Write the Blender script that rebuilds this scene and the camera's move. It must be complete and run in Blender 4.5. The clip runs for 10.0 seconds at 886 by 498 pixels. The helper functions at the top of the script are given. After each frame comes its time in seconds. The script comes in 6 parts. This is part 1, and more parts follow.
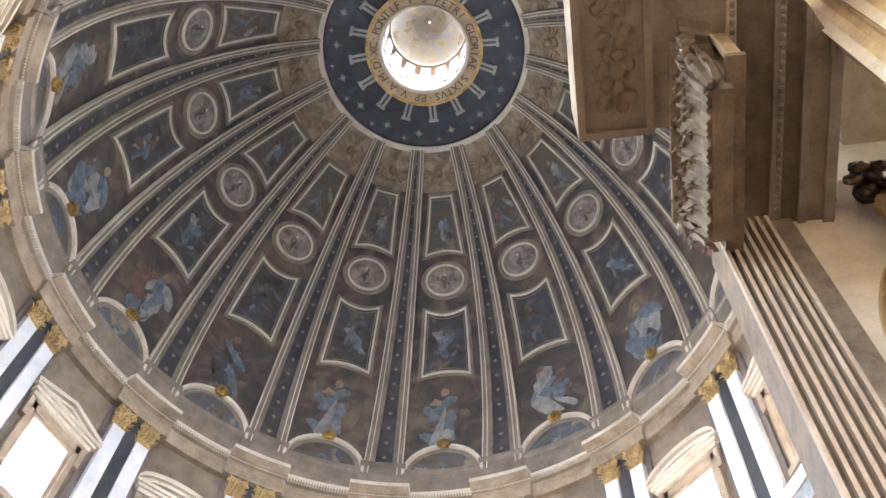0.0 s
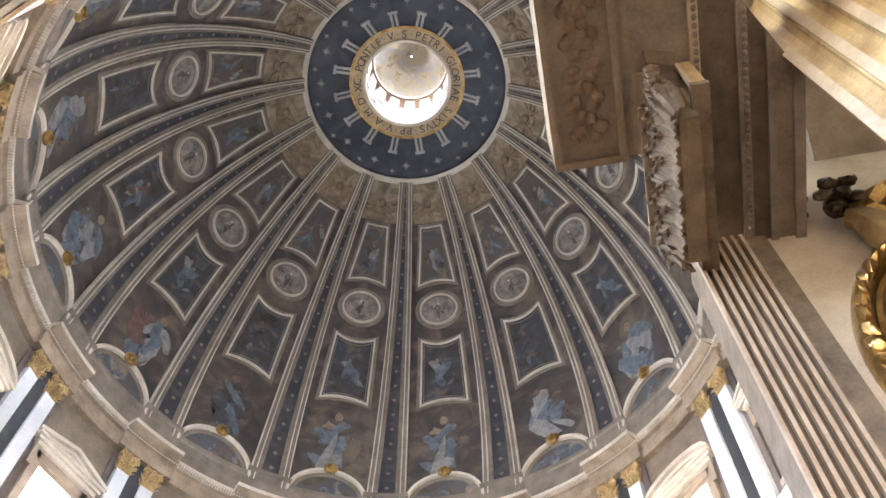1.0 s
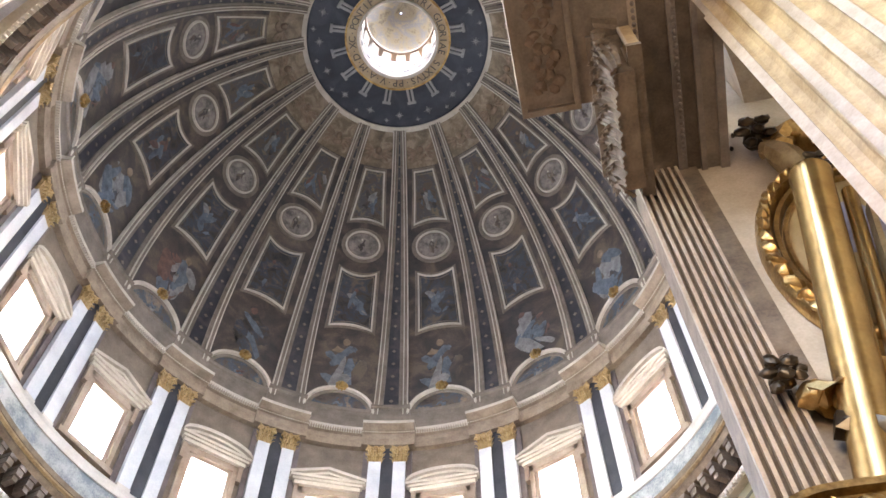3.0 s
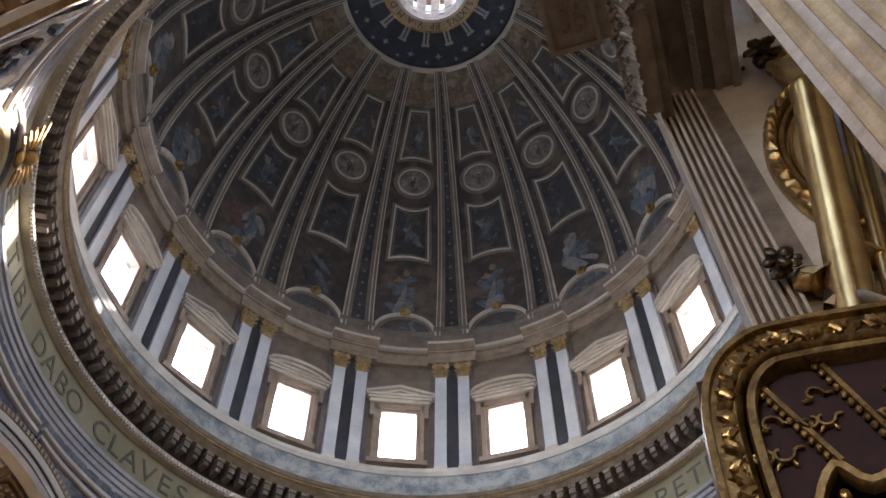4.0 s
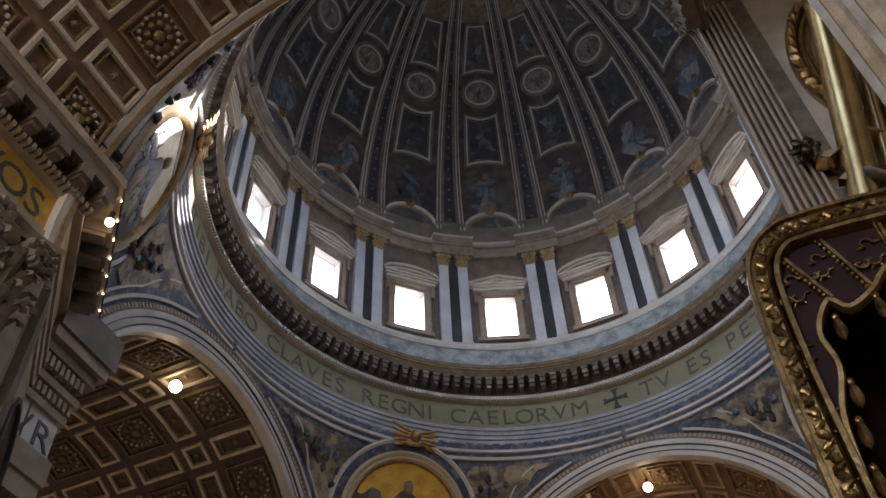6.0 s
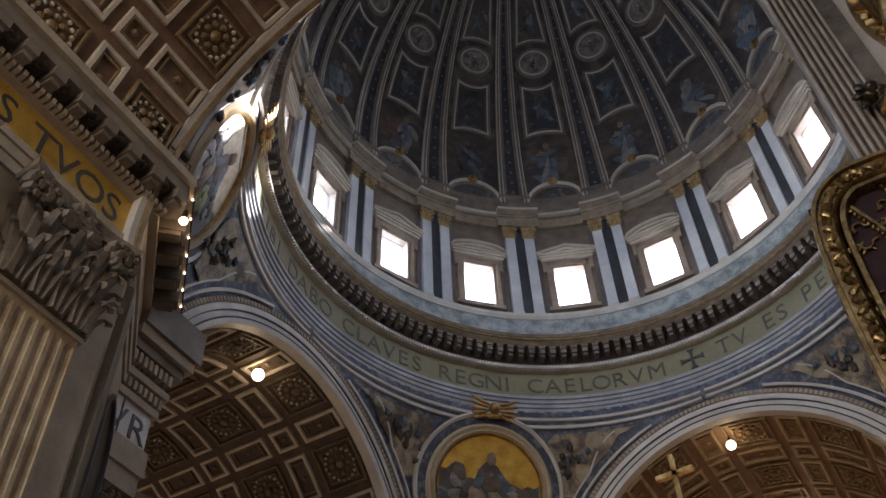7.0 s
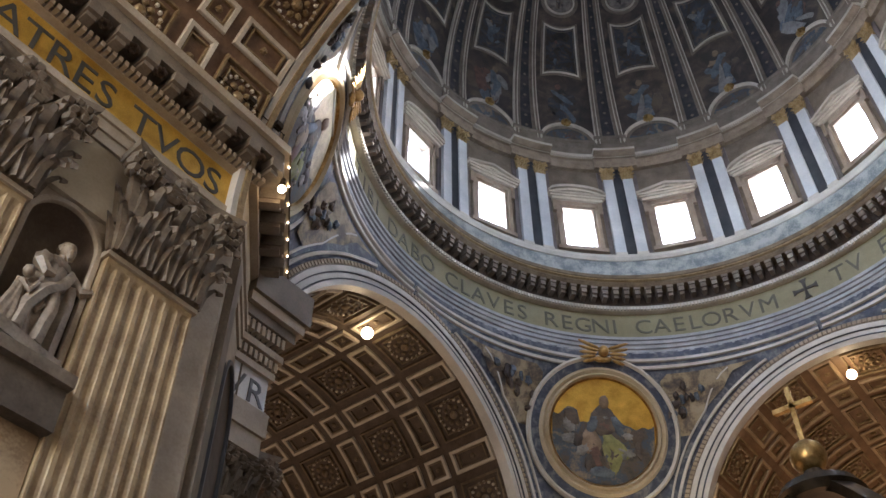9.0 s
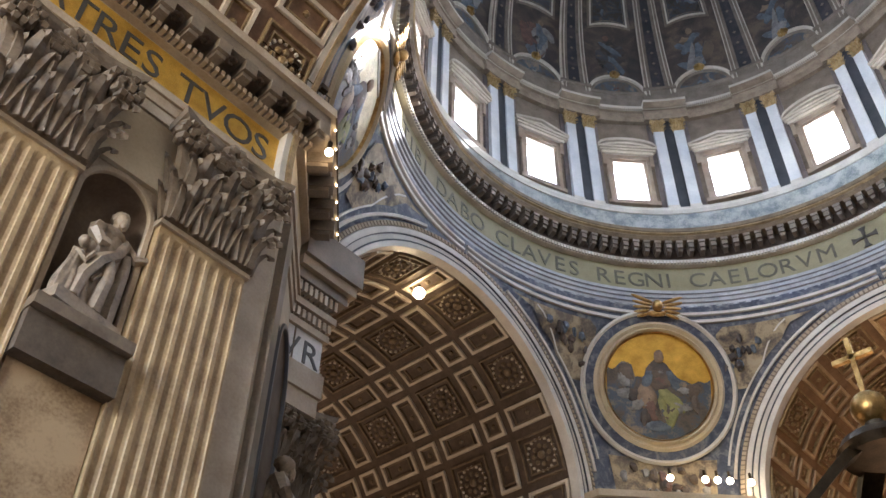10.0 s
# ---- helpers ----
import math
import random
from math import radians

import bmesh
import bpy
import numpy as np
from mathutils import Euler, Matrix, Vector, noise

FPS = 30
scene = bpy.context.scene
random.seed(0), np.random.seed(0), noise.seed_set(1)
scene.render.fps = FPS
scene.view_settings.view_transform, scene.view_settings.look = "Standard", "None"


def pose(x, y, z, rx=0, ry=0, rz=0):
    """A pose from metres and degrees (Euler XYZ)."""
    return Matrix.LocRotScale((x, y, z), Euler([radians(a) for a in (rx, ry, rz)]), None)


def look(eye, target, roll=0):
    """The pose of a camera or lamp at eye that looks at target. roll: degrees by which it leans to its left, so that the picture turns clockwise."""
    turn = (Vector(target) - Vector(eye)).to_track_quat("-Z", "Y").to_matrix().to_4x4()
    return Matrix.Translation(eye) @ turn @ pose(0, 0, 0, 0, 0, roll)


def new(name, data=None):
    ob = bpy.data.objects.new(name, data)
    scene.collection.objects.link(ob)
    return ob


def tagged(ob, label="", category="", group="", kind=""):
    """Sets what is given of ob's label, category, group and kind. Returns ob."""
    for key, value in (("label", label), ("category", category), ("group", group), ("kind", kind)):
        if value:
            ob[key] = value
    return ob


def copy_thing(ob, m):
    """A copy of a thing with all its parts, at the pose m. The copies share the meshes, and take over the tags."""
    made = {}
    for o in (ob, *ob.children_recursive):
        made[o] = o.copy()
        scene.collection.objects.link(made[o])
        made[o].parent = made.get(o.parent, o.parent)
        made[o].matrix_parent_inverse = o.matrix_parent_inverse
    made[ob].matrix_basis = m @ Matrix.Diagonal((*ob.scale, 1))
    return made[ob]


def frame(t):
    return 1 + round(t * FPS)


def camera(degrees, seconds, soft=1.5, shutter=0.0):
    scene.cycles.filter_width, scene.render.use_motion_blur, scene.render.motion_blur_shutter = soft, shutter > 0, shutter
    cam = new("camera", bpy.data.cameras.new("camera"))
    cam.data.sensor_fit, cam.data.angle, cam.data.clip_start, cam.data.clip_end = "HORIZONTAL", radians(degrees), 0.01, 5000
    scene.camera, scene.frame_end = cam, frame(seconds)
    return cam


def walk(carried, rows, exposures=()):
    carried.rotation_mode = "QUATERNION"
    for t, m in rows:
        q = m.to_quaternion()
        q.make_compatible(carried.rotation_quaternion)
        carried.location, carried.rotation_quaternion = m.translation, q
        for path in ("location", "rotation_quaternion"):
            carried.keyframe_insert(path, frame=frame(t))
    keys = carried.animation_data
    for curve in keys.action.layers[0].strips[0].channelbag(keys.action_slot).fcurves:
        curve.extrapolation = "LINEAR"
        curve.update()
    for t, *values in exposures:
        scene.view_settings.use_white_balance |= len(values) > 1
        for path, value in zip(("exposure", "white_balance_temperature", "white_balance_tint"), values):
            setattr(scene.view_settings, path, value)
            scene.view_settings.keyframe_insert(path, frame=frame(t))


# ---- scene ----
cam = camera(49.97, 10.0)
ROWS = [
    (0, 7.550, -21.450, 24.660, 152.500, -2.200, 7.550),
    (0.5, 7.900, -21.800, 24.360, 153.750, -1.400, 9.800),
    (1, 8.100, -22.140, 23.810, 154.000, -0.720, 10.010),
    (1.5, 8.200, -22.400, 23.200, 153.720, -0.110, 9.850),
    (2, 8.390, -23.170, 21.570, 153.390, 0.340, 10.050),
    (3.5, 9.360, -26.400, 13.220, 148.900, 0.030, 13.420),
    (4, 9.710, -28.070, 10.670, 146.810, -0.080, 16.600),
    (4.5, 10.060, -31.070, 7.150, 144.480, 0.230, 18.910),
    (5, 10.100, -33.400, 5.100, 142.600, 0.570, 20.750),
    (5.5, 9.698, -36.299, 3.267, 141.006, 1.397, 22.138),
    (7, 10.026, -37.402, 1.751, 138.612, 1.617, 30.372),
    (7.5, 10.143, -37.398, 1.666, 137.993, 1.249, 32.383),
    (8, 10.224, -37.396, 1.632, 137.311, 0.771, 33.948),
    (8.5, 10.281, -37.391, 1.611, 136.479, 0.308, 35.616),
    (9, 10.327, -37.361, 1.642, 135.738, 0.025, 37.716),
    (9.5, 10.343, -37.316, 1.692, 134.837, -0.396, 39.668),
    (10, 10.357, -37.264, 1.758, 133.199, -0.990, 41.035),
]
EXPOSURE = [(0.0, 5.6, 7000, 19), (2.2, 5.6, 7200, 21), (3.5, 4.9, 6750, 22), (4.0, 3.85, 6650, 22), (4.5, 3.1, 6600, 23), (5.5, 3.25, 6350, 21), (7.0, 3.3, 6250, 20), (8.0, 3.35, 6250, 19), (9.0, 4.1, 6200, 18), (10.0, 4.6, 6200, 17)]
walk(cam, [(t, pose(x, y, z, rx, ry, rz)) for t, x, y, z, rx, ry, rz in ROWS], EXPOSURE)

# ---------------------------------------------------------------- light
world = bpy.data.worlds.new("sky")
scene.world = world
world.use_nodes = True
sky = world.node_tree.nodes.new("ShaderNodeTexSky")
sky.sky_type, sky.sun_disc = "NISHITA", False
sky.sun_elevation, sky.sun_rotation = radians(21.3), radians(18.4)
world.node_tree.links.new(sky.outputs[0], world.node_tree.nodes["Background"].inputs[0])
world.node_tree.nodes["Background"].inputs[1].default_value = 0.15


def lamp(name, kind, m, power, colour=(1, 1, 1), size=1.0, size_y=None):
    data = bpy.data.lights.new(name, kind)
    data.energy, data.color = power, colour
    if kind == "AREA":
        data.size = size
        if size_y:
            data.shape, data.size_y = "RECTANGLE", size_y
    if kind == "POINT":
        data.shadow_soft_size = size
    if kind == "SUN":
        data.angle = radians(size)
    ob = new(name, data)
    ob.matrix_world = m
    return ob


sun_from = Vector((0.30, 0.90, 0.37))
lamp("sun", "SUN", look(sun_from * 10, (0, 0, 0)), 2.0, (1, 0.95, 0.86), 0.5)

# ---------------------------------------------------------------- geometry helpers
TAU = 2 * math.pi


class Shape:
    """Vertices and faces gathered for one mesh."""

    def __init__(self):
        self.v, self.f, self.m = [], [], []

    def add(self, verts, faces, slot=0):
        n = len(self.v)
        self.v += [tuple(p) for p in verts]
        self.f += [tuple(i + n for i in f) for f in faces]
        self.m += [slot] * len(faces)
        return self

    def box(self, x0, x1, y0, y1, z0, z1, m=None, slot=0, taper=0.0):
        t = taper
        p = [Vector(c) for c in ((x0, y0, z0), (x1, y0, z0), (x1, y1, z0), (x0, y1, z0), (x0 + t, y0 + t, z1), (x1 - t, y0 + t, z1), (x1 - t, y1 - t, z1), (x0 + t, y1 - t, z1))]
        if m is not None:
            p = [m @ c for c in p]
        return self.add(p, [(3, 2, 1, 0), (4, 5, 6, 7), (0, 1, 5, 4), (1, 2, 6, 5), (2, 3, 7, 6), (3, 0, 4, 7)], slot)

    def grid(self, rows, close_u=False, close_v=False, slot=0):
        nu, nv = len(rows), len(rows[0])
        faces = []
        for i in range(nu if close_u else nu - 1):
            for j in range(nv if close_v else nv - 1):
                a, b = i % nu, (i + 1) % nu
                c, d = j % nv, (j + 1) % nv
                faces.append((a * nv + c, b * nv + c, b * nv + d, a * nv + d))
        return self.add([p for r in rows for p in r], faces, slot)

    def loft(self, sections, slot=0, ends=True):
        """Closed sections one after another, capped."""
        n0, k = len(self.v), len(sections[0])
        self.grid(sections, close_v=True, slot=slot)
        if ends:
            self.f += [tuple(n0 + i for i in range(k)), tuple(n0 + (len(sections) - 1) * k + i for i in reversed(range(k)))]
            self.m += [slot, slot]
        return self

    def lathe(self, profile, a0=0.0, a1=360.0, n=96, slot=0):
        """A closed profile of (radius, z) turned about the z axis; angles in degrees from +y towards +x."""
        full = abs(a1 - a0) >= 359.9
        secs = []
        for i in range(n if full else n + 1):
            a = radians(a0 + (a1 - a0) * i / n)
            secs.append([(r * math.sin(a), r * math.cos(a), z) for r, z in profile])
        if full:
            return self.grid(secs, close_u=True, close_v=True, slot=slot)
        return self.loft(secs, slot)

    def blob(self, c, r, m=None, n=10, k=7, slot=0, wob=0.0, seed=0):
        rows = []
        for i in range(k + 1):
            th = math.pi * i / k
            row = []
            for j in range(n):
                ph = TAU * j / n
                d = Vector((math.sin(th) * math.cos(ph), math.sin(th) * math.sin(ph), math.cos(th)))
                s = 1 + wob * noise.noise(d * 2.3 + Vector((seed * 3.1, seed, 0)))
                p = Vector((c[0] + r[0] * d.x * s, c[1] + r[1] * d.y * s, c[2] + r[2] * d.z * s))
                row.append(m @ p if m is not None else p)
            rows.append(row)
        return self.grid(rows, close_v=True, slot=slot)

    def rail(self, path, normals, width, height, close=False, sink=0.05, slot=0, bevel=0.3):
        """A raised moulding that follows a path lying on a surface with the given normals."""
        secs, n = [], len(path)
        for i in range(n):
            p, nn = Vector(path[i]), Vector(normals[i]).normalized()
            a = Vector(path[(i - 1) % n] if close or i else path[i])
            b = Vector(path[(i + 1) % n] if close or i < n - 1 else path[i])
            d1, d2 = (p - a), (b - p)
            d1 = d1.normalized() if d1.length > 1e-6 else d2.normalized()
            d2 = d2.normalized() if d2.length > 1e-6 else d1
            t = (d1 + d2).normalized()
            side = nn.cross(t).normalized()
            k = 1 / max(0.5, t.dot(d1))
            w = width / 2 * k
            secs.append([p - side * w - nn * sink, p - side * w + nn * height * 0.6, p - side * w * (1 - bevel) + nn * height, p + side * w * (1 - bevel) + nn * height, p + side * w + nn * height * 0.6, p + side * w - nn * sink])
        if close:
            return self.grid(secs, close_u=True, close_v=True, slot=slot)
        return self.loft(secs, slot)

    def mesh(self, name, materials, smooth=False):
        me = bpy.data.meshes.new(name)
        me.from_pydata(self.v, [], self.f)
        for mm in (materials if isinstance(materials, (list, tuple)) else [materials]):
            me.materials.append(mm)
        if any(self.m):
            me.polygons.foreach_set("material_index", self.m)
        bm = bmesh.new()
        bm.from_mesh(me)
        bmesh.ops.recalc_face_normals(bm, faces=bm.faces)
        bm.to_mesh(me)
        bm.free()
        if smooth:
            me.polygons.foreach_set("use_smooth", [True] * len(me.polygons))
            me.set_sharp_from_angle(angle=radians(40))
        return me


def thing(name, label, category, group="", kind="", m=None):
    ob = new(name)
    ob.empty_display_size = 0.1
    if m is not None:
        ob.matrix_world = m
    return tagged(ob, label, category, group, kind)


def part(name, me, parent, label="", m=None):
    ob = new(name, me)
    ob.parent = parent
    if m is not None:
        ob.matrix_basis = m
    if label:
        ob["label"] = label
    return ob


def solid(name, me, label, category, group="", kind="", m=None):
    ob = new(name, me)
    if m is not None:
        ob.matrix_world = m
    return tagged(ob, label, category, group, kind)


def turn(a):
    """Turned about the dome's axis by a degrees from +y towards +x."""
    return Matrix.Rotation(radians(-a), 4, "Z")


# ---------------------------------------------------------------- materials
def stone(name, a, b, scale=0.6, rough=0.6, metal=0.0, bump=0.15, fine=9.0, contrast=1.0, coords="Object", vein=None, island=0.0):
    mt = bpy.data.materials.new(name)
    mt.use_nodes = True
    nt = mt.node_tree
    bs = nt.nodes["Principled BSDF"]
    tc = nt.nodes.new("ShaderNodeTexCoord")
    info = nt.nodes.new("ShaderNodeObjectInfo")
    shift = nt.nodes.new("ShaderNodeVectorMath")
    shift.operation = "MULTIPLY_ADD"
    nt.links.new(info.outputs["Random"], shift.inputs[0])
    shift.inputs[1].default_value = (37, 53, 71)
    nt.links.new(tc.outputs[coords], shift.inputs[2])
    n1 = nt.nodes.new("ShaderNodeTexNoise")
    n1.inputs["Scale"].default_value, n1.inputs["Detail"].default_value, n1.inputs["Roughness"].default_value = scale, 6, 0.62
    n2 = nt.nodes.new("ShaderNodeTexNoise")
    n2.inputs["Scale"].default_value, n2.inputs["Detail"].default_value = fine, 4
    for n in (n1, n2):
        nt.links.new(shift.outputs[0], n.inputs["Vector"])
    mix = nt.nodes.new("ShaderNodeMath")
    mix.operation = "MULTIPLY_ADD"
    nt.links.new(n2.outputs[0], mix.inputs[0])
    mix.inputs[1].default_value = 0.35
    nt.links.new(n1.outputs[0], mix.inputs[2])
    ramp = nt.nodes.new("ShaderNodeValToRGB")
    ramp.color_ramp.elements[0].position, ramp.color_ramp.elements[1].position = 0.67 - 0.22 / contrast, 0.67 + 0.22 / contrast
    ramp.color_ramp.elements[0].color, ramp.color_ramp.elements[1].color = (*a, 1), (*b, 1)
    if vein:
        e = ramp.color_ramp.elements.new(0.67)
        e.color = (*vein, 1)
    nt.links.new(mix.outputs[0], ramp.inputs[0])
    nt.links.new(ramp.outputs[0], bs.inputs["Base Color"])
    bs.inputs["Roughness"].default_value, bs.inputs["Metallic"].default_value = rough, metal
    if bump:
        bp = nt.nodes.new("ShaderNodeBump")
        bp.inputs["Strength"].default_value, bp.inputs["Distance"].default_value = bump, 0.05
        nt.links.new(n2.outputs[0], bp.inputs["Height"])
        nt.links.new(bp.outputs[0], bs.inputs["Normal"])
    return mt


def mosaic(name, stops, scale=0.5, rough=0.55, tess=7.0):
    """Pictorial mosaic: soft patches of several colours broken into small tesserae."""
    mt = bpy.data.materials.new(name)
    mt.use_nodes = True
    nt = mt.node_tree
    bs = nt.nodes["Principled BSDF"]
    tc = nt.nodes.new("ShaderNodeTexCoord")
    info = nt.nodes.new("ShaderNodeObjectInfo")
    shift = nt.nodes.new("ShaderNodeVectorMath")
    shift.operation = "MULTIPLY_ADD"
    nt.links.new(info.outputs["Random"], shift.inputs[0])
    shift.inputs[1].default_value = (91, 43, 67)
    nt.links.new(tc.outputs["Object"], shift.inputs[2])
    vor = nt.nodes.new("ShaderNodeTexVoronoi")
    vor.inputs["Scale"].default_value = tess
    nt.links.new(shift.outputs[0], vor.inputs["Vector"])
    n1 = nt.nodes.new("ShaderNodeTexNoise")
    n1.inputs["Scale"].default_value, n1.inputs["Detail"].default_value, n1.inputs["Distortion"].default_value = scale, 4, 0.8
    nt.links.new(shift.outputs[0], n1.inputs["Vector"])
    add = nt.nodes.new("ShaderNodeMath")
    add.operation = "MULTIPLY_ADD"
    nt.links.new(vor.outputs["Distance"], add.inputs[0])
    add.inputs[1].default_value = 0.12
    nt.links.new(n1.outputs[0], add.inputs[2])
    ramp = nt.nodes.new("ShaderNodeValToRGB")
    ramp.color_ramp.elements[0].position, ramp.color_ramp.elements[0].color = 0.36, (*stops[0], 1)
    ramp.color_ramp.elements[1].position, ramp.color_ramp.elements[1].color = 0.74, (*stops[-1], 1)
    for i, c in enumerate(stops[1:-1]):
        e = ramp.color_ramp.elements.new(0.36 + 0.38 * (i + 1) / (len(stops) - 1))
        e.color = (*c, 1)
    nt.links.new(add.outputs[0], ramp.inputs[0])
    nt.links.new(ramp.outputs[0], bs.inputs["Base Color"])
    bs.inputs["Roughness"].default_value = rough
    bp = nt.nodes.new("ShaderNodeBump")
    bp.inputs["Strength"].default_value, bp.inputs["Distance"].default_value = 0.2, 0.02
    nt.links.new(vor.outputs["Distance"], bp.inputs["Height"])
    nt.links.new(bp.outputs[0], bs.inputs["Normal"])
    return mt


def glow(name, colour, strength):
    mt = bpy.data.materials.new(name)
    mt.use_nodes = True
    bs = mt.node_tree.nodes["Principled BSDF"]
    bs.inputs["Base Color"].default_value = (*colour, 1)
    bs.inputs["Emission Color"].default_value = (*colour, 1)
    bs.inputs["Emission Strength"].default_value = strength
    return mt


TRAVERTINE = stone("travertine", (0.28, 0.22, 0.155), (0.50, 0.415, 0.31), 0.35, 0.65)
STUCCO = stone("stucco_white", (0.42, 0.38, 0.32), (0.68, 0.63, 0.55), 0.6, 0.6)
MARBLE = stone("pale_marble", (0.45, 0.43, 0.40), (0.66, 0.63, 0.58), 0.5, 0.4)
BLUE_MARBLE = stone("grey_blue_marble", (0.50, 0.54, 0.60), (0.74, 0.77, 0.81), 0.4, 0.35)
DARK_MARBLE = stone("dark_slate_marble", (0.03, 0.035, 0.045), (0.07, 0.075, 0.09), 0.7, 0.4)
VEINED = stone("veined_blue_green_marble", (0.16, 0.20, 0.22), (0.46, 0.48, 0.48), 0.9, 0.35, contrast=1.8)
CREAM = stone("yellow_cream_marble", (0.42, 0.34, 0.22), (0.60, 0.52, 0.38), 0.45, 0.5)
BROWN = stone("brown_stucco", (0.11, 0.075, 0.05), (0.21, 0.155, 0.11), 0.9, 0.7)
FLUTED = stone("warm_fluted_marble", (0.25, 0.165, 0.082), (0.47, 0.345, 0.19), 0.7, 0.55, contrast=1.3)
GILT = stone("gilt", (0.26, 0.15, 0.05), (0.58, 0.39, 0.16), 1.4, 0.3, 0.9, 0.35, contrast=1.4)
OLD_GILT = stone("dull_gilt_stucco", (0.17, 0.11, 0.05), (0.38, 0.28, 0.15), 1.6, 0.5, 0.35, 0.4)
TAN_GOLD = stone("tan_gold_tesserae", (0.30, 0.21, 0.12), (0.52, 0.40, 0.25), 1.0, 0.5, 0.0, 0.4)
GOLD_TESSERA = stone("gold_tesserae", (0.46, 0.25, 0.035), (0.84, 0.53, 0.10), 0.8, 0.35, 0.6, 0.5, fine=14)
FRIEZE = stone("frieze_olive_gold", (0.20, 0.185, 0.105), (0.31, 0.285, 0.175), 0.5, 0.5)
BLUE = mosaic("star_blue_mosaic", [(0.012, 0.017, 0.032), (0.022, 0.03, 0.05), (0.05, 0.055, 0.075)], 0.5)
BLUE_BAND = mosaic("blue_mosaic_band", [(0.03, 0.038, 0.065), (0.055, 0.068, 0.105), (0.17, 0.18, 0.2)], 1.6)
NIGHT = mosaic("dark_brown_mosaic", [(0.032, 0.03, 0.035), (0.066, 0.054, 0.049), (0.145, 0.11, 0.083)], 0.5)
SCENE = mosaic("figure_mosaic", [(0.03, 0.03, 0.035), (0.10, 0.08, 0.06), (0.05, 0.08, 0.12), (0.26, 0.20, 0.14)], 0.55)
OCHRE = mosaic("ochre_mosaic", [(0.12, 0.09, 0.06), (0.22, 0.17, 0.115), (0.34, 0.275, 0.2)], 0.9)
RELIEF = stone("relief_panel", (0.10, 0.09, 0.09), (0.30, 0.27, 0.24), 1.3, 0.6, contrast=1.6)
# grey-brown stone, also a darkened travertine for shaded undersides
SHADOW_STONE = stone("grey_brown_shade_stone", (0.12, 0.095, 0.07), (0.27, 0.22, 0.165), 0.5, 0.6)
LETTER = stone("dark_lettering", (0.03, 0.03, 0.028), (0.075, 0.07, 0.06), 1.0, 0.5)
RED = stone("crimson_damask", (0.008, 0.001, 0.002), (0.026, 0.004, 0.004), 2.0, 0.9)
POLISHED = stone("polished_gilt", (0.27, 0.16, 0.055), (0.50, 0.33, 0.13), 0.8, 0.27, 0.85, 0.08)
BRONZE = stone("dark_bronze", (0.03, 0.022, 0.015), (0.09, 0.065, 0.04), 1.0, 0.35, 0.8)
WHITE_STATUE = stone("statue_marble", (0.15, 0.115, 0.08), (0.40, 0.32, 0.235), 1.4, 0.5)
ROBE_BLUE = stone("blue_robe_tesserae", (0.04, 0.055, 0.08), (0.16, 0.2, 0.25), 1.6, 0.6)
ROBE_PALE = stone("pale_robe_tesserae", (0.11, 0.11, 0.11), (0.31, 0.31, 0.31), 1.6, 0.6)
ROBE_RED = stone("russet_robe_tesserae", (0.075, 0.045, 0.038), (0.19, 0.105, 0.085), 1.6, 0.6)
ROBE_GREEN = stone("green_robe_tesserae", (0.11, 0.12, 0.045), (0.30, 0.30, 0.12), 1.6, 0.6)
FLESH = stone("ochre_flesh_tesserae", (0.14, 0.10, 0.07), (0.32, 0.235, 0.165), 1.6, 0.6)
FLOOR = stone("floor_marble", (0.24, 0.20, 0.17), (0.46, 0.42, 0.37), 0.3, 0.25)
LAMP_GLOW = glow("lamp_glass", (1.0, 0.78, 0.45), 1.4)
RING_LETTER = stone("olive_lettering", (0.06, 0.057, 0.04), (0.12, 0.115, 0.085), 1.0, 0.5)
RIB_BLUE = mosaic("dark_rib_mosaic", [(0.022, 0.024, 0.034), (0.036, 0.037, 0.048), (0.075, 0.068, 0.07)], 0.6)
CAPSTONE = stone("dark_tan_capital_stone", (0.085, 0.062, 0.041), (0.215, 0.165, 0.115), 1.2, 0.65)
DULL_GILT = stone("brown_gilded_stucco", (0.10, 0.07, 0.042), (0.24, 0.18, 0.115), 1.4, 0.6, 0.05, 0.3)
AGED_GILT = stone("aged_gilt", (0.11, 0.06, 0.02), (0.36, 0.23, 0.085), 1.8, 0.3, 0.85, 0.4, contrast=1.5)
PALE_GILT = stone("pale_gilded_stucco", (0.29, 0.19, 0.08), (0.56, 0.41, 0.21), 1.8, 0.45, 0.4, 0.4)
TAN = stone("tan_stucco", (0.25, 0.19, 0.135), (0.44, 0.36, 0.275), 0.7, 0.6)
PALE_TAN = stone("pale_tan_marble", (0.32, 0.265, 0.205), (0.54, 0.47, 0.38), 0.6, 0.5)
# dark stone for set-back bands, with their shade in the colour
UMBER = stone("umber_shade_stone", (0.055, 0.04, 0.028), (0.14, 0.105, 0.073), 1.1, 0.7)
LOW_OCHRE = mosaic("dull_ochre_mosaic", [(0.045, 0.04, 0.038), (0.11, 0.085, 0.06), (0.07, 0.075, 0.085), (0.2, 0.155, 0.105)], 0.8)
DEEP = mosaic("deep_figured_mosaic", [(0.02, 0.02, 0.025), (0.055, 0.042, 0.035), (0.04, 0.055, 0.075), (0.13, 0.10, 0.075)], 0.9)
RIBSTONE = stone("rib_stone", (0.125, 0.102, 0.084), (0.25, 0.212, 0.175), 0.9, 0.6)
STARPALE = stone("pale_silver_tesserae", (0.22, 0.23, 0.24), (0.42, 0.42, 0.42), 1.0, 0.5)
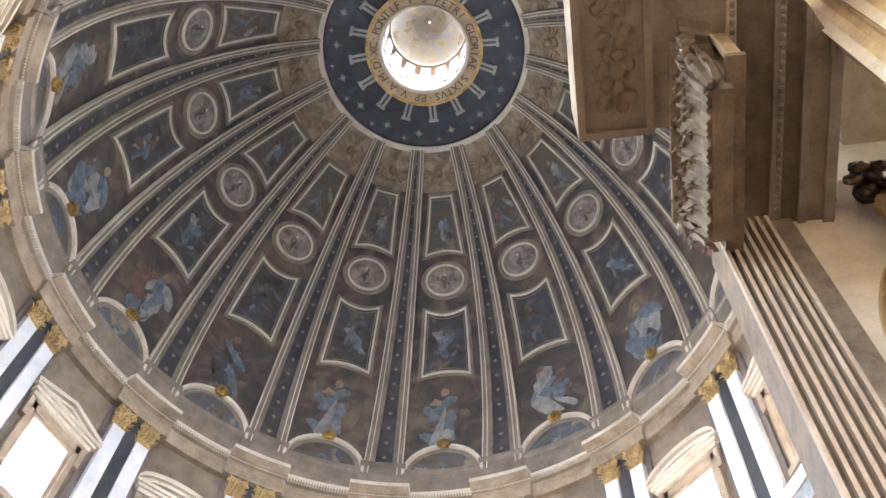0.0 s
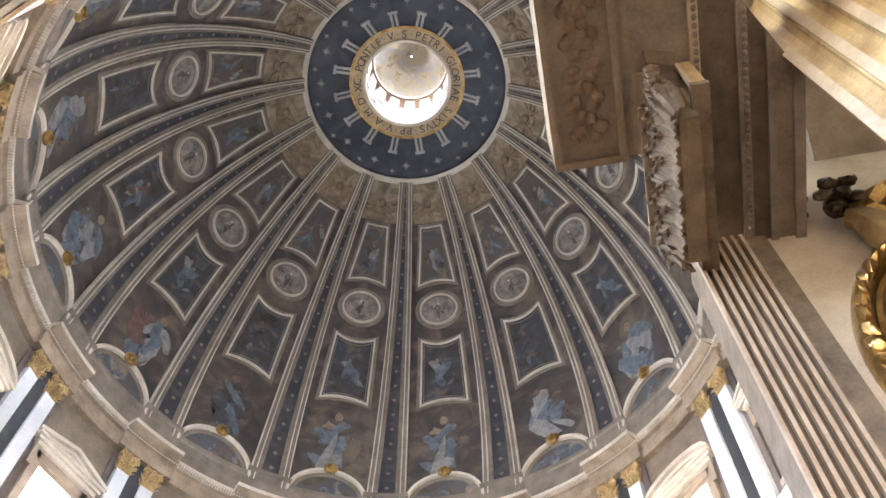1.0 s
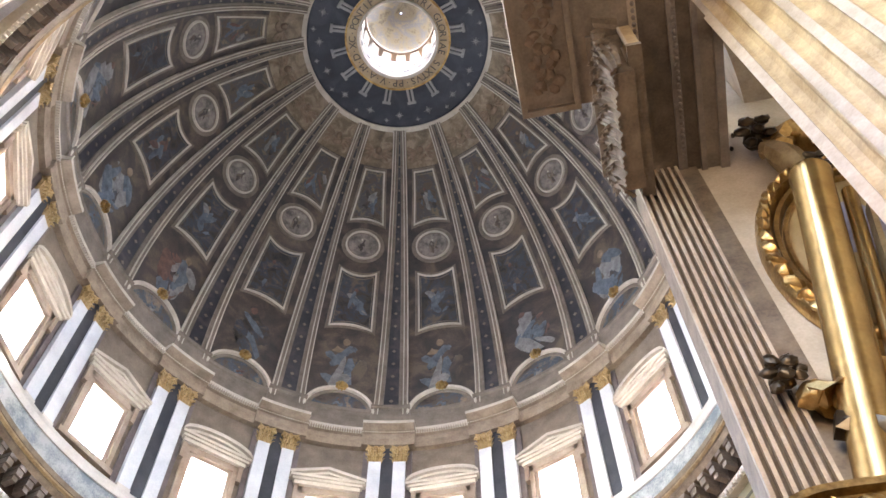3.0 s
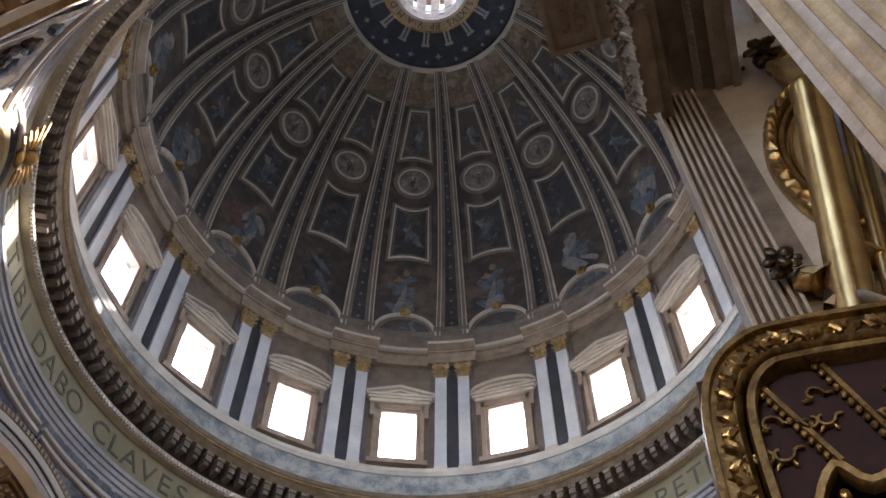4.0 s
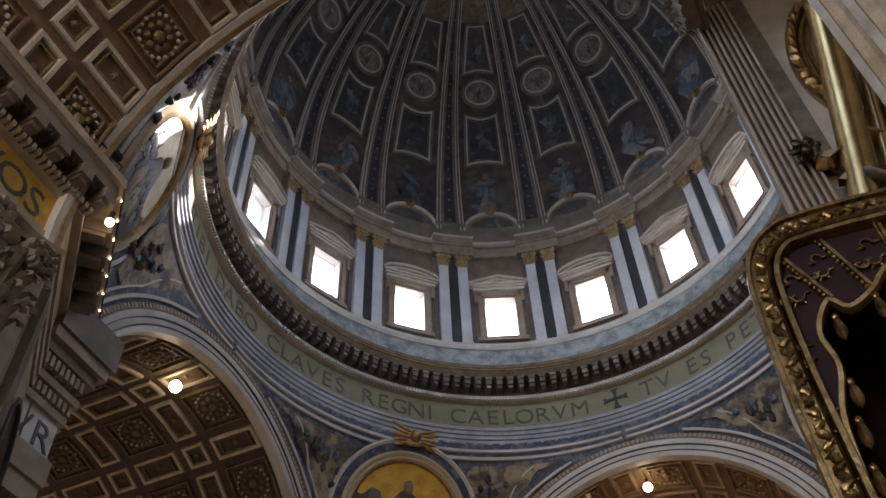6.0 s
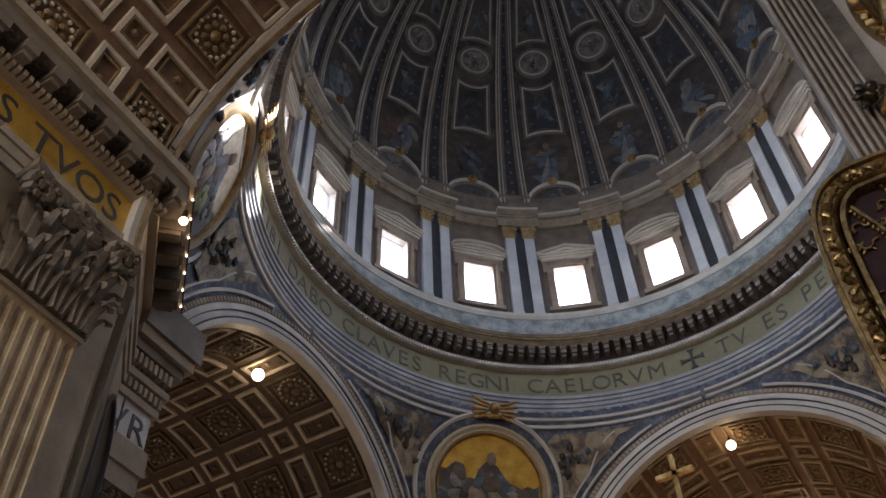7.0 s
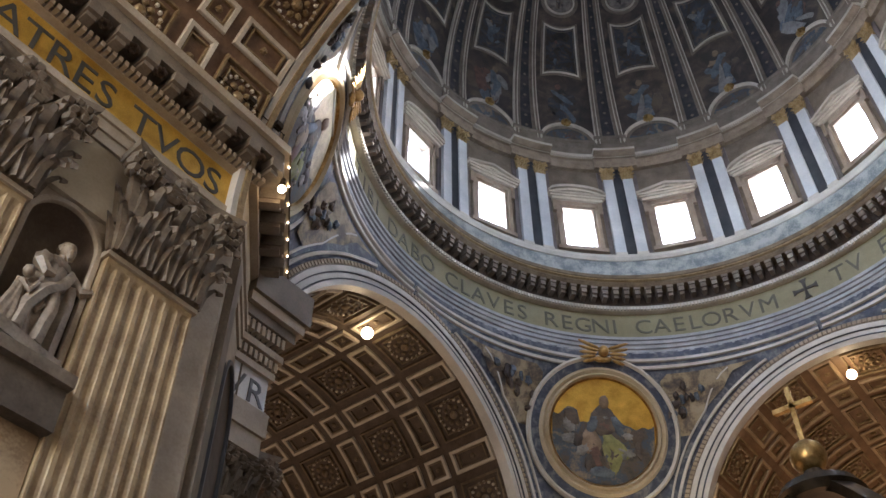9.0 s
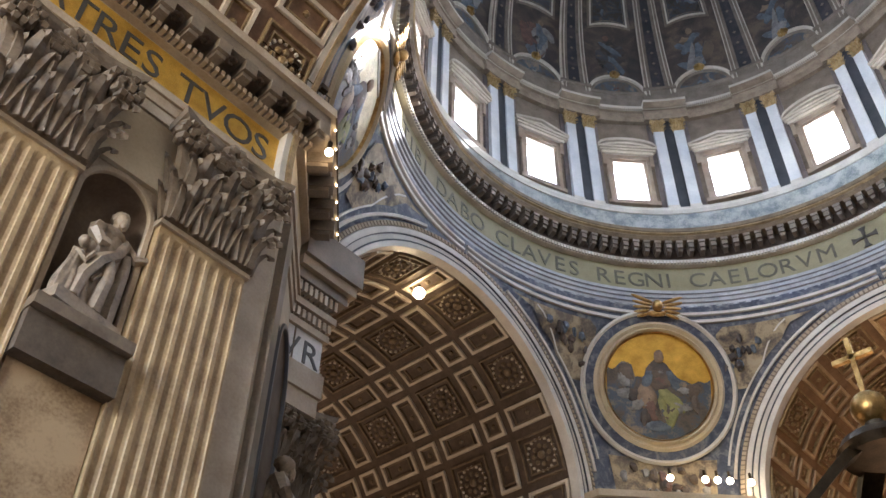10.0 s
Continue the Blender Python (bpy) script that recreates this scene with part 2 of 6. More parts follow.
GLASS = bpy.data.materials.new("window_glass")
GLASS.use_nodes = True
_b = GLASS.node_tree.nodes["Principled BSDF"]
_b.inputs["Transmission Weight"].default_value, _b.inputs["Roughness"].default_value, _b.inputs["IOR"].default_value = 1.0, 0.02, 1.02

# ---------------------------------------------------------------- the dome
DA, DB, DZ = 20.9, 30.5, 75.3


def dome_point(phi, theta, off=0.0):
    """A point of the dome's inner face, off metres inside it, and the inward normal; angles in degrees."""
    t, a = radians(theta), radians(phi)
    r, z = DA * math.cos(t), DZ + DB * math.sin(t)
    n = Vector((-DB * math.cos(t), 0, -DA * math.sin(t))).normalized()
    r, z = r + n.x * off, z + n.z * off
    return Vector((r * math.sin(a), r * math.cos(a), z)), Vector((n.x * math.sin(a), n.x * math.cos(a), n.z))


def dome_rail(shape, path, width, height, close=True, slot=0):
    pts = [dome_point(p, t) for p, t in path]
    return shape.rail([p for p, _ in pts], [n for _, n in pts], width, height, close, slot=slot)


def dome_patch(shape, t0, t1, half, off=0.05, n=10, w=6, slot=0, low=None, high=None):
    """A field of the dome between two heights; half(theta) is its half width in degrees."""
    rows = []
    for i in range(n + 1):
        row = []
        for j in range(w + 1):
            u = 2 * j / w - 1
            a = t0 + (low(u) if low else 0)
            b = t1 + (high(u) if high else 0)
            t = a + (b - a) * i / n
            row.append(dome_point(u * half(t), t, off)[0])
        rows.append(row)
    return shape.grid(rows, slot=slot)


def line(a, b, n=8):
    return [(a[0] + (b[0] - a[0]) * i / n, a[1] + (b[1] - a[1]) * i / n) for i in range(n)]


dome = thing("dome", "great coffered mosaic dome in dark blue, brown and gold with sixteen ribs", "dome", kind="structure")
prof = [(20.9, 72.2)] + [(DA * math.cos(radians(t)), DZ + DB * math.sin(radians(t))) for t in np.linspace(0, 65.6, 34)]
outer = [(r + 0.9, z + 0.5) for r, z in reversed(prof)]
part("shell", Shape().lathe(prof + outer, n=160).mesh("shell", NIGHT, True), dome)

rib_w = lambda t: 1.12 - 0.011 * t
body, edge, stars = Shape(), Shape(), Shape()
ts = np.linspace(-2.5, 65, 40)
for side in (-1, 1):
    # thin slot 0 rails are painted highlights along the brown stone bands
    for inset, w, h, slot in ((0.0, 0.44, 0.3, 1), (-0.2, 0.1, 0.38, 0), (0.14, 0.09, 0.4, 0), (0.3, 0.3, 0.22, 1), (0.46, 0.11, 0.26, 1)):
        path = [(side * math.degrees((rib_w(t) - inset * (1 - t / 220)) / (DA * math.cos(radians(t)))), t) for t in ts]
        dome_rail(edge, path, w, h, False, slot)
dome_patch(body, -2.5, 65, lambda t: math.degrees(rib_w(t) / (DA * math.cos(radians(t)))), 0.14, 40, 2)
for i in range(22):
    p, n = dome_point(0, 1 + i * 2.9, 0.16)
    q = n.to_track_quat("Z", "Y").to_matrix().to_4x4()
    s = 0.125 - 0.0025 * i
    stars.box(-s, s, -s, s, 0, 0.06, Matrix.Translation(p) @ q @ Matrix.Rotation(radians(45), 4, "Z"))
ME_RIB, ME_EDGE, ME_STAR = body.mesh("rib", RIB_BLUE), edge.mesh("rib_moulding", [STUCCO, RIBSTONE], True), stars.mesh("rib_stars", RIBSTONE)

lun = Shape()
path = [(7.5 * math.cos(radians(a)), -2.2 + 5.4 * math.sin(radians(a))) for a in range(0, 181, 10)]
dome_rail(lun, path, 0.3, 0.35, False)
dome_rail(lun, [(p * 0.9, -2.2 + (t + 2.2) * 0.88) for p, t in path], 0.34, 0.16, False, 1)
ME_LUN = lun.mesh("lunette_frame", [STUCCO, RIBSTONE], True)
ME_LUNF = dome_patch(Shape(), -2.2, -2.1, lambda t: 7.4 * math.sqrt(max(0.0, 1 - ((t + 2.2) / 5.4) ** 2)), 0.08, 10, 8, high=lambda u: 5.2).mesh("lunette_field", SCENE)
boss = Shape()
for i in range(9):
    p, n = dome_point(0.9 * math.cos(i * 0.7), 3.3 + 0.45 * math.sin(i * 0.7), 0.4)
    boss.blob(p, (0.2, 0.2, 0.26), n=7, k=5, wob=0.4, seed=i)
p, n = dome_point(0, 3.3, 0.5)
boss.blob(p, (0.3, 0.3, 0.36), n=8, k=6, wob=0.3)
ME_BOSS = boss.mesh("lunette_boss", GILT, True)

bulge = lambda u: 0.9 * (1 - u * u)
P1, P2 = (17.2, 30.4, 5.3, 5.1), (42.0, 54.6, 5.7, 4.3)


def panel_path(t0, t1, w0, w1, low, high):
    n = 8
    path = [(w0 * (2 * i / n - 1), t0 + low(2 * i / n - 1)) for i in range(n + 1)]
    path += line((w0, t0), (w1, t1))[1:]
    path += [(w1 * (1 - 2 * i / n), t1 + high(1 - 2 * i / n)) for i in range(n + 1)]
    return path + line((-w1, t1), (-w0, t0))[1:]


def panel_meshes(P, low, high, ground):
    t0, t1, w0, w1 = P
    fr = Shape()
    dome_rail(fr, panel_path(t0, t1, w0, w1, low, high), 0.15, 0.2)
    dome_rail(fr, panel_path(t0 + 0.7, t1 - 0.7, w0 * 0.88, w1 * 0.88, low, high), 0.06, 0.1, slot=1)
    dome_rail(fr, panel_path(t0 - 0.55, t1 + 0.55, w0 * 1.12, w1 * 1.12, low, high), 0.22, 0.12, slot=1)
    field = dome_patch(Shape(), t0, t1, lambda t: w0 + (w1 - w0) * (t - t0) / (t1 - t0), 0.06, 12, 8, low=low, high=high)
    return fr.mesh("panel_frame", [STUCCO, RIBSTONE], True), field.mesh("panel_field", ground)


ME_P1 = panel_meshes(P1, bulge, lambda u: -0.9 * (1 - u * u), DEEP)
ME_P2 = panel_meshes(P2, bulge, lambda u: 0.0, LOW_OCHRE)
RT = 36.7
circle = lambda rad, n=32: [(math.degrees(rad * math.cos(TAU * i / n) / (DA * math.cos(radians(RT)))), RT + rad * math.sin(TAU * i / n) / 0.505) for i in range(n)]
ro = Shape()
dome_rail(ro, circle(1.56), 0.15, 0.26)
dome_rail(ro, circle(1.84), 0.34, 0.12, slot=1)
dome_rail(ro, circle(1.38), 0.08, 0.12, slot=1)
ME_RO = ro.mesh("roundel_frame", [STUCCO, RIBSTONE], True)
disc = Shape()
disc.grid([[dome_point(p * s, RT + (t - RT) * s, 0.07)[0] for p, t in circle(1.6)] for s in (1.0, 0.66, 0.33, 0.02)], close_v=True)
ME_ROF = disc.mesh("roundel_field", RELIEF)
ME_OCHRE = dome_patch(Shape(), 55.6, 65.2, lambda t: 7.6, 0.05, 8, 8).mesh("cherub_field", OCHRE)


def on_dome(phi, theta, off):
    """A frame on the dome: x along the course, y upwards on the curve, z inwards."""
    p, n = dome_point(phi, theta, off)
    up = (dome_point(phi, theta + 0.5)[0] - dome_point(phi, theta - 0.5)[0]).normalized()
    x = up.cross(n).normalized()
    return Matrix(((x.x, up.x, n.x, p.x), (x.y, up.y, n.y, p.y), (x.z, up.z, n.z, p.z), (0, 0, 0, 1)))


che = Shape()
m = on_dome(0, 59.5, 0.1)
m = m @ Matrix.Scale(1.05, 4)
che.blob((0, 0.1, 0.15), (0.32, 0.4, 0.3), m, 10, 7)
for s in (-1, 1):
    for i in range(4):
        a = radians(20 + i * 28)
        rot = m @ Matrix.Translation((s * 0.62, -0.05 + 0.18 * (1 - i), 0.1)) @ Matrix.Rotation(s * (0.6 - 0.5 * i), 4, "Z")
        che.blob((s * 0.25, 0, 0), (0.6 - 0.06 * i, 0.15, 0.1), rot, 8, 6, wob=0.3, seed=i)
che.blob((0, -0.5, 0.05), (0.5, 0.3, 0.14), m, 8, 6, wob=0.5)
ME_CHERUB = che.mesh("winged_head", FLESH, True)


def figures(seed, t0, size, cols):
    """Draped shapes in flat relief: folds, limbs and clouds in several colours of tesserae."""
    rnd, sh = random.Random(seed), Shape()
    m = on_dome(0, t0, 0.03)
    f = size
    lean = rnd.uniform(-0.35, 0.35)
    for i in range(9):
        rot = m @ Matrix.Translation((rnd.uniform(-0.9, 0.9) * f, rnd.uniform(-0.95, 0.3) * f, -0.02)) @ Matrix.Rotation(rnd.uniform(0, 3), 4, "Z")
        sh.blob((0, 0, 0), (rnd.uniform(0.3, 0.6) * f, rnd.uniform(0.2, 0.35) * f, 0.05), rot, 10, 5, rnd.choice((3, 4, 4)), 0.6, seed + 40 + i)
    for i in range(9):
        a = rnd.uniform(-0.9, 0.9)
        y = rnd.uniform(-0.9, 0.5) * f
        x = (lean * (0.4 + y / f) + rnd.uniform(-0.45, 0.45)) * f
        rot = m @ Matrix.Translation((x, y, 0.01 * i)) @ Matrix.Rotation(math.pi / 2 + a, 4, "Z")
        sh.blob((0, 0, 0), (rnd.uniform(0.35, 0.7) * f, rnd.uniform(0.1, 0.24) * f, 0.05), rot, 10, 5, rnd.choice((0, 0, 1, 3)), 0.6, seed + i)
    sh.blob((lean * 0.8 * f, 0.86 * f, 0.03), (0.13 * f, 0.17 * f, 0.07), m, 9, 6, 2, 0.3, seed)
    for i in range(10):
        rot = m @ Matrix.Translation((rnd.uniform(-1.15, 1.15) * f, rnd.uniform(-1.15, 0.75) * f, 0)) @ Matrix.Rotation(rnd.uniform(0, 3), 4, "Z")
        sh.blob((0, 0, 0), (rnd.uniform(0.15, 0.4) * f, rnd.uniform(0.06, 0.2) * f, 0.04), rot, 8, 4, rnd.choice((0, 2, 3, 3)), 0.7, seed + 20 + i)
    return sh.mesh("figure_relief", list(cols) + [DEEP], True)


ROBES = [[ROBE_BLUE, ROBE_PALE, FLESH, NIGHT], [ROBE_BLUE, ROBE_BLUE, FLESH, ROBE_PALE], [DEEP, ROBE_BLUE, ROBE_RED, NIGHT], [ROBE_BLUE, ROBE_PALE, ROBE_RED, DEEP], [ROBE_BLUE, ROBE_PALE, FLESH, ROBE_RED]]
ME_FIG = [figures(11 + i, 9.4, 2.95, ROBES[i % 5]) for i in range(5)]
ME_FIG1 = [figures(31 + i, 23.5, 1.55, ROBES[(i + 1) % 5]) for i in range(4)]
ME_FIG2 = [figures(51 + i, 47.8, 1.25, ROBES[(i + 3) % 5]) for i in range(4)]
ME_FIGL = [figures(71 + i, -0.4, 0.72, ROBES[(i + 2) % 5]) for i in range(3)]
ME_FIGR = [figures(81 + i, RT, 0.7, [NIGHT, RIBSTONE, STUCCO, NIGHT]) for i in range(2)]
for k in range(16):
    a, h = turn(k * 22.5), turn(k * 22.5 + 11.25)
    rib = part("rib", ME_RIB, dome, m=h)
    part("rib_moulding", ME_EDGE, rib, "stone edge mouldings with pale highlight lines")
    part("rib_stars", ME_STAR, rib, "row of small gilt stars")
    lf = part("lunette_frame", ME_LUN, dome, "pale arched stucco frame", a)
    part("lunette_field", ME_LUNF, lf, "dark painted half-round field")
    part("lunette_boss", ME_BOSS, lf, "gilt boss")
    part("lunette_figure", ME_FIGL[k % 3], lf)
    part("figure_relief", ME_FIG[(k * 3) % 5], dome, "draped shape in coloured mosaic", a)
    for (fr, fi), figs in ((ME_P1, ME_FIG1), (ME_P2, ME_FIG2)):
        pf = part("panel_frame", fr, dome, "pale stucco panel frame", a)
        part("panel_field", fi, pf, "dark figured mosaic field")
        part("panel_figure", figs[(k * 5 + k // 4) % 4], pf)
    rf = part("roundel_frame", ME_RO, dome, "round pale stucco frame", a)
    part("roundel_field", ME_ROF, rf, "grey figured roundel")
    part("roundel_figure", ME_FIGR[k % 2], rf)
    cf = part("cherub_field", ME_OCHRE, dome, "ochre mosaic field", a)
    part("winged_head", ME_CHERUB, cf, "winged head shape in tan stucco")

# ---------------------------------------------------------------- oculus ring and lantern
lantern = thing("lantern", "bright round lantern above the dome's gold-lettered eye", "lantern", kind="structure")
part("blue_ring", Shape().lathe([(8.75, 102.9), (8.75, 103.3), (8.3, 103.25), (4.75, 104.2), (4.75, 105.0), (9.6, 104.3)], n=128).mesh("blue_ring", BLUE), lantern, "deep blue star mosaic ring")
part("ring_moulding", Shape().lathe([(8.9, 102.75), (8.9, 103.2), (8.5, 103.2), (8.5, 102.95)], n=128).mesh("ring_moulding", STUCCO, True), lantern)
part("gold_ring", Shape().lathe([(4.85, 104.0), (4.75, 104.3), (3.75, 104.3), (3.75, 104.02)], n=96).mesh("gold_ring", TAN_GOLD), lantern, "gold mosaic ring with dark lettering")
part("eye_moulding", Shape().lathe([(3.85, 103.8), (3.85, 104.3), (3.6, 104.3), (3.6, 103.9)], n=96).mesh("eye_moulding", STUCCO, True), lantern)
part("gold_edge", Shape().lathe([(5.0, 103.9), (5.0, 104.2), (4.8, 104.2), (4.8, 103.9)], n=96).mesh("gold_edge", GILT, True), lantern)
st, sl = Shape(), Shape()
for i in range(8):
    d = Matrix.Rotation(TAU * i / 8, 4, "Z")
    w = 0.42 if i % 2 == 0 else 0.3
    st.add([d @ Vector(c) for c in ((0, w, 0), (0.05, 0.07, 0), (-0.05, 0.07, 0), (0, 0.02, -0.05))], [(0, 1, 3), (0, 3, 2), (0, 2, 1), (1, 2, 3)])
ME_ST = st.mesh("star", STARPALE)
con = Shape()
for s in (-0.2, 0.2):
    con.box(s - 0.11, s + 0.11, 5.05, 6.4, -0.1, 0.12)
con.box(-0.42, 0.42, 6.4, 6.65, -0.12, 0.12).box(-0.36, 0.36, 5.0, 5.15, -0.12, 0.12)
ME_CON = con.mesh("console", STARPALE)
for k in range(16):
    part("console", ME_CON, lantern, m=turn(k * 22.5) @ pose(0, 0, 105.4, -15.5, 0, 0))
    for rr, oo, sc in ((7.35, 11.25, 1.15), (7.9, 2.0, 0.75)):
        part("star", ME_ST, lantern, m=turn(k * 22.5 + oo) @ Matrix.Translation((0, rr, 103.44 - (rr - 7.35) * 0.27 - 0.06)) @ Matrix.Scale(sc, 4))
wall = Shape().lathe([(3.6, 104.2), (3.6, 106.6), (4.3, 106.6), (4.3, 104.2)], n=48)
for i in range(16):
    m = turn(i * 22.5 + 11.25)
    wall.box(-0.45, 0.45, 3.55, 4.3, 106.6, 110.6, m)
wall.lathe([(3.4, 110.6), (3.4, 111.2), (4.4, 111.2), (4.4, 110.6)], n=48)
part("lantern_wall", wall.mesh("lantern_wall", RIBSTONE, True), lantern, "white lantern wall with tall lights")
ow = Shape()
for i in range(16):
    ow.box(-0.27, 0.27, 3.54, 3.62, 105.35, 105.85, turn(i * 22.5))
part("lantern_opening", ow.mesh("lantern_opening", DARK_MARBLE), lantern, "small dark square openings")
cap = [(3.9 * math.cos(radians(t)), 111.0 + 2.2 * math.sin(radians(t))) for t in np.linspace(0, 89, 12)]
part("lantern_vault", Shape().lathe(cap + [(r + 0.3, z + 0.3) for r, z in reversed(cap)], n=48).mesh("lantern_vault", mosaic("lantern_mosaic", [(0.1, 0.09, 0.07), (0.25, 0.22, 0.15), (0.18, 0.19, 0.21), (0.3, 0.27, 0.19)], 0.6), True), lantern, "small painted vault in gold and grey-blue")

GLYPHS = {}


def glyph(ch, size, material):
    key = (ch, size, material.name)
    if key not in GLYPHS:
        cu = bpy.data.curves.new("glyph", "FONT")
        cu.body, cu.size, cu.extrude, cu.align_x, cu.resolution_u = ch, size, 0.02, "CENTER", 3
        ob = new("glyph", cu)
        me = bpy.data.meshes.new_from_object(ob.evaluated_get(bpy.context.evaluated_depsgraph_get()))
        bpy.data.objects.remove(ob)
        me.materials.clear()
        me.materials.append(material)
        GLYPHS[key] = me
    return GLYPHS[key]


WORDS = "S·PETRI GLORIAE SIXTVS·PP·V·A·M·D·XC·PONTIF·V·"
for i, ch in enumerate(WORDS):
    if ch != " ":
        m = turn(172 - i * 360 / len(WORDS)) @ Matrix.Translation((0, 3.98, 103.98)) @ Matrix.Rotation(math.pi, 4, "Y")
        part("letter", glyph(ch, 0.95, LETTER), lantern, m=m)

# ---------------------------------------------------------------- the drum
drum = thing("drum", "round drum with sixteen windows between paired grey-blue pilasters", "drum", kind="structure")
wall = Shape()
wall.lathe([(21.2, 56.0), (22.1, 56.0), (22.1, 60.2), (21.2, 60.2)], -11.25, 11.25, 10)
wall.lathe([(21.2, 65.3), (22.1, 65.3), (22.1, 72.3), (21.2, 72.3)], -11.25, 11.25, 10)
for s in (-1, 1):
    wall.lathe([(21.2, 60.2), (22.1, 60.2), (22.1, 65.3), (21.2, 65.3)], s * 3.7, s * 11.25, 4)
ME_WALL = wall.mesh("wall_bay", stone("drum_wall_stone", (0.13, 0.10, 0.078), (0.25, 0.205, 0.16), 0.8, 0.65))
strip = Shape().lathe([(20.86, 58.75), (21.3, 58.75), (21.3, 70.4), (20.86, 70.4)], -1.35, 1.35, 3)
ME_STRIP = strip.mesh("dark_strip", DARK_MARBLE)
side = Shape()
for s in (-1, 1):
    side.lathe([(21.02, 58.75), (21.3, 58.75), (21.3, 70.2), (21.02, 70.2)], s * 3.8, s * 4.9, 2)
ME_SIDE = side.mesh("dark_reveal", stone("reveal_purple_marble", (0.10, 0.085, 0.09), (0.2, 0.17, 0.17), 0.8, 0.4))
sh = Shape().lathe([(20.7, 59.25), (21.25, 59.25), (21.25, 68.8), (20.7, 68.8)], 1.25, 3.72, 3)
ME_SHAFT = sh.mesh("shaft", BLUE_MARBLE)
ba = Shape().lathe([(20.6, 58.75), (21.25, 58.75), (21.25, 59.25), (20.66, 59.25)], 1.15, 3.82, 3)
ME_BASE = ba.mesh("base", MARBLE)


def capital(w, d, h, seed=0, slot=0, rows=((0.0, 0.42, 3, -0.36), (0.3, 0.46, 2, -0.42))):
    """Corinthian capital: bell, two rows of curling leaves, corner scrolls and a hollow-sided slab; x across, -y to the front."""
    s = Shape()
    s.loft([[(-w * k, -d * 0.35 * k, z), (w * k, -d * 0.35 * k, z), (w * k, d, z), (-w * k, d, z)] for k, z in ((0.9, 0), (0.88, h * 0.35), (0.94, h * 0.7), (1.08, h * 0.88))])

    def leaf(x, y, z, ww, hh, ox, oy):
        out = Vector((ox, oy, 0)).normalized()
        side = Vector((-out.y, out.x, 0))
        for lobe, (off, sc, tilt) in enumerate(((0, 1.0, 0), (-0.75, 0.72, -0.25), (0.75, 0.72, 0.25))):
            secs = []
            for zz, o, k in ((0, 0.0, 0.5), (0.3, 0.05, 0.6), (0.62, 0.12, 0.55), (0.88, 0.3, 0.42), (1.0, 0.5, 0.3), (0.9, 0.66, 0.18), (0.76, 0.68, 0.05)):
                c = Vector((x, y, z + zz * hh * sc)) + out * (o * hh * 0.75 * sc) + side * (off * ww * (0.6 + tilt * 0) + tilt * zz * hh * 0.5)
                e = ww * k * (1 if lobe == 0 else 0.7)
                secs.append([c - side * e, c - out * 0.05 * hh, c + side * e, c + out * 0.1 * hh])
            s.loft(secs, slot)

    for z, hh, n, y in rows:
        for i in range(n):
            leaf((i - (n - 1) / 2) * 2 * w * 0.92 / n, y * d, z * h, w * 0.98 / n, hh * h, 0, -1)
        for sx in (-1, 1):
            leaf(sx * w * 0.95, y * d * 0.8, z * h, w * 0.85 / n, hh * h, sx * 0.8, -0.7)
    for sx in (-1, 1):
        for px, rr, yy in ((1.06, 0.15, -0.72), (0.28, 0.09, -0.5)):
            c = Vector((sx * w * px, yy * d, h * 0.77))
            for j in range(16):
                a = j * 0.62
                r = rr * h * (1 - j * 0.052)
                s.blob((c.x - sx * r * math.cos(a), c.y, c.z + r * math.sin(a)), (0.05 * h, 0.09 * h, 0.05 * h), None, 6, 4, slot)
            stem = [(sx * w * 0.3 + (c.x - sx * w * 0.3) * u, (-0.38 + (yy + 0.38) * u) * d, h * (0.5 + 0.38 * math.sin(u * 1.57))) for u in (0, 0.33, 0.66, 1)]
            s.rail(stem, [(0, -1, 0)] * 4, 0.1 * h, 0.06 * h, False, 0.03)
    top = []
    for z, k in ((h * 0.88, 1.0), (h * 0.93, 1.04), (h * 0.945, 1.1), (h, 1.13)):
        front = [(w * 1.25 * k * u, -d * (0.52 + 0.38 * u * u) * k, z) for u in np.linspace(-1, 1, 9)]
        top.append(front + [(w * 1.15 * k, d, z), (-w * 1.15 * k, d, z)])
    s.loft(top, slot)
    for i in range(7):
        s.blob((0.07 * h * math.cos(i), -d * 0.62, h * 0.93 + 0.07 * h * math.sin(i)), (0.06 * h, 0.05 * h, 0.06 * h), None, 6, 4, slot)
    return s


ME_DCAP = capital(0.44, 0.5, 1.55).mesh("capital", PALE_GILT)
ENTSTONE = stone("grey_brown_cornice_stone", (0.17, 0.13, 0.095), (0.36, 0.29, 0.22), 0.9, 0.6)
ent = Shape()
ent.lathe([(20.78, 70.4), (20.7, 71.0), (20.85, 71.05), (20.85, 71.65), (20.6, 71.7), (20.45, 71.95), (20.45, 72.15), (20.9, 72.3), (23.4, 72.3), (23.4, 70.4)], -11.25, 11.25, 12)
brk = Shape()
brk.lathe([(20.5, 70.4), (20.42, 71.0), (20.55, 71.05), (20.55, 71.65), (20.2, 71.72), (19.75, 71.95), (19.75, 72.2), (20.4, 72.4), (21.0, 72.4), (21.0, 70.4)], -5.5, 5.5, 8)
att = Shape().lathe([(20.55, 72.4), (20.45, 73.0), (20.55, 73.1), (20.55, 74.6), (20.4, 74.7), (20.4, 75.0), (21.0, 75.0), (21.0, 72.4)], -4.3, 4.3, 5)
ME_ENT, ME_BRK, ME_ATT = ent.mesh("entablature", ENTSTONE), brk.mesh("breakfront", ENTSTONE), att.mesh("attic_block", RIBSTONE)
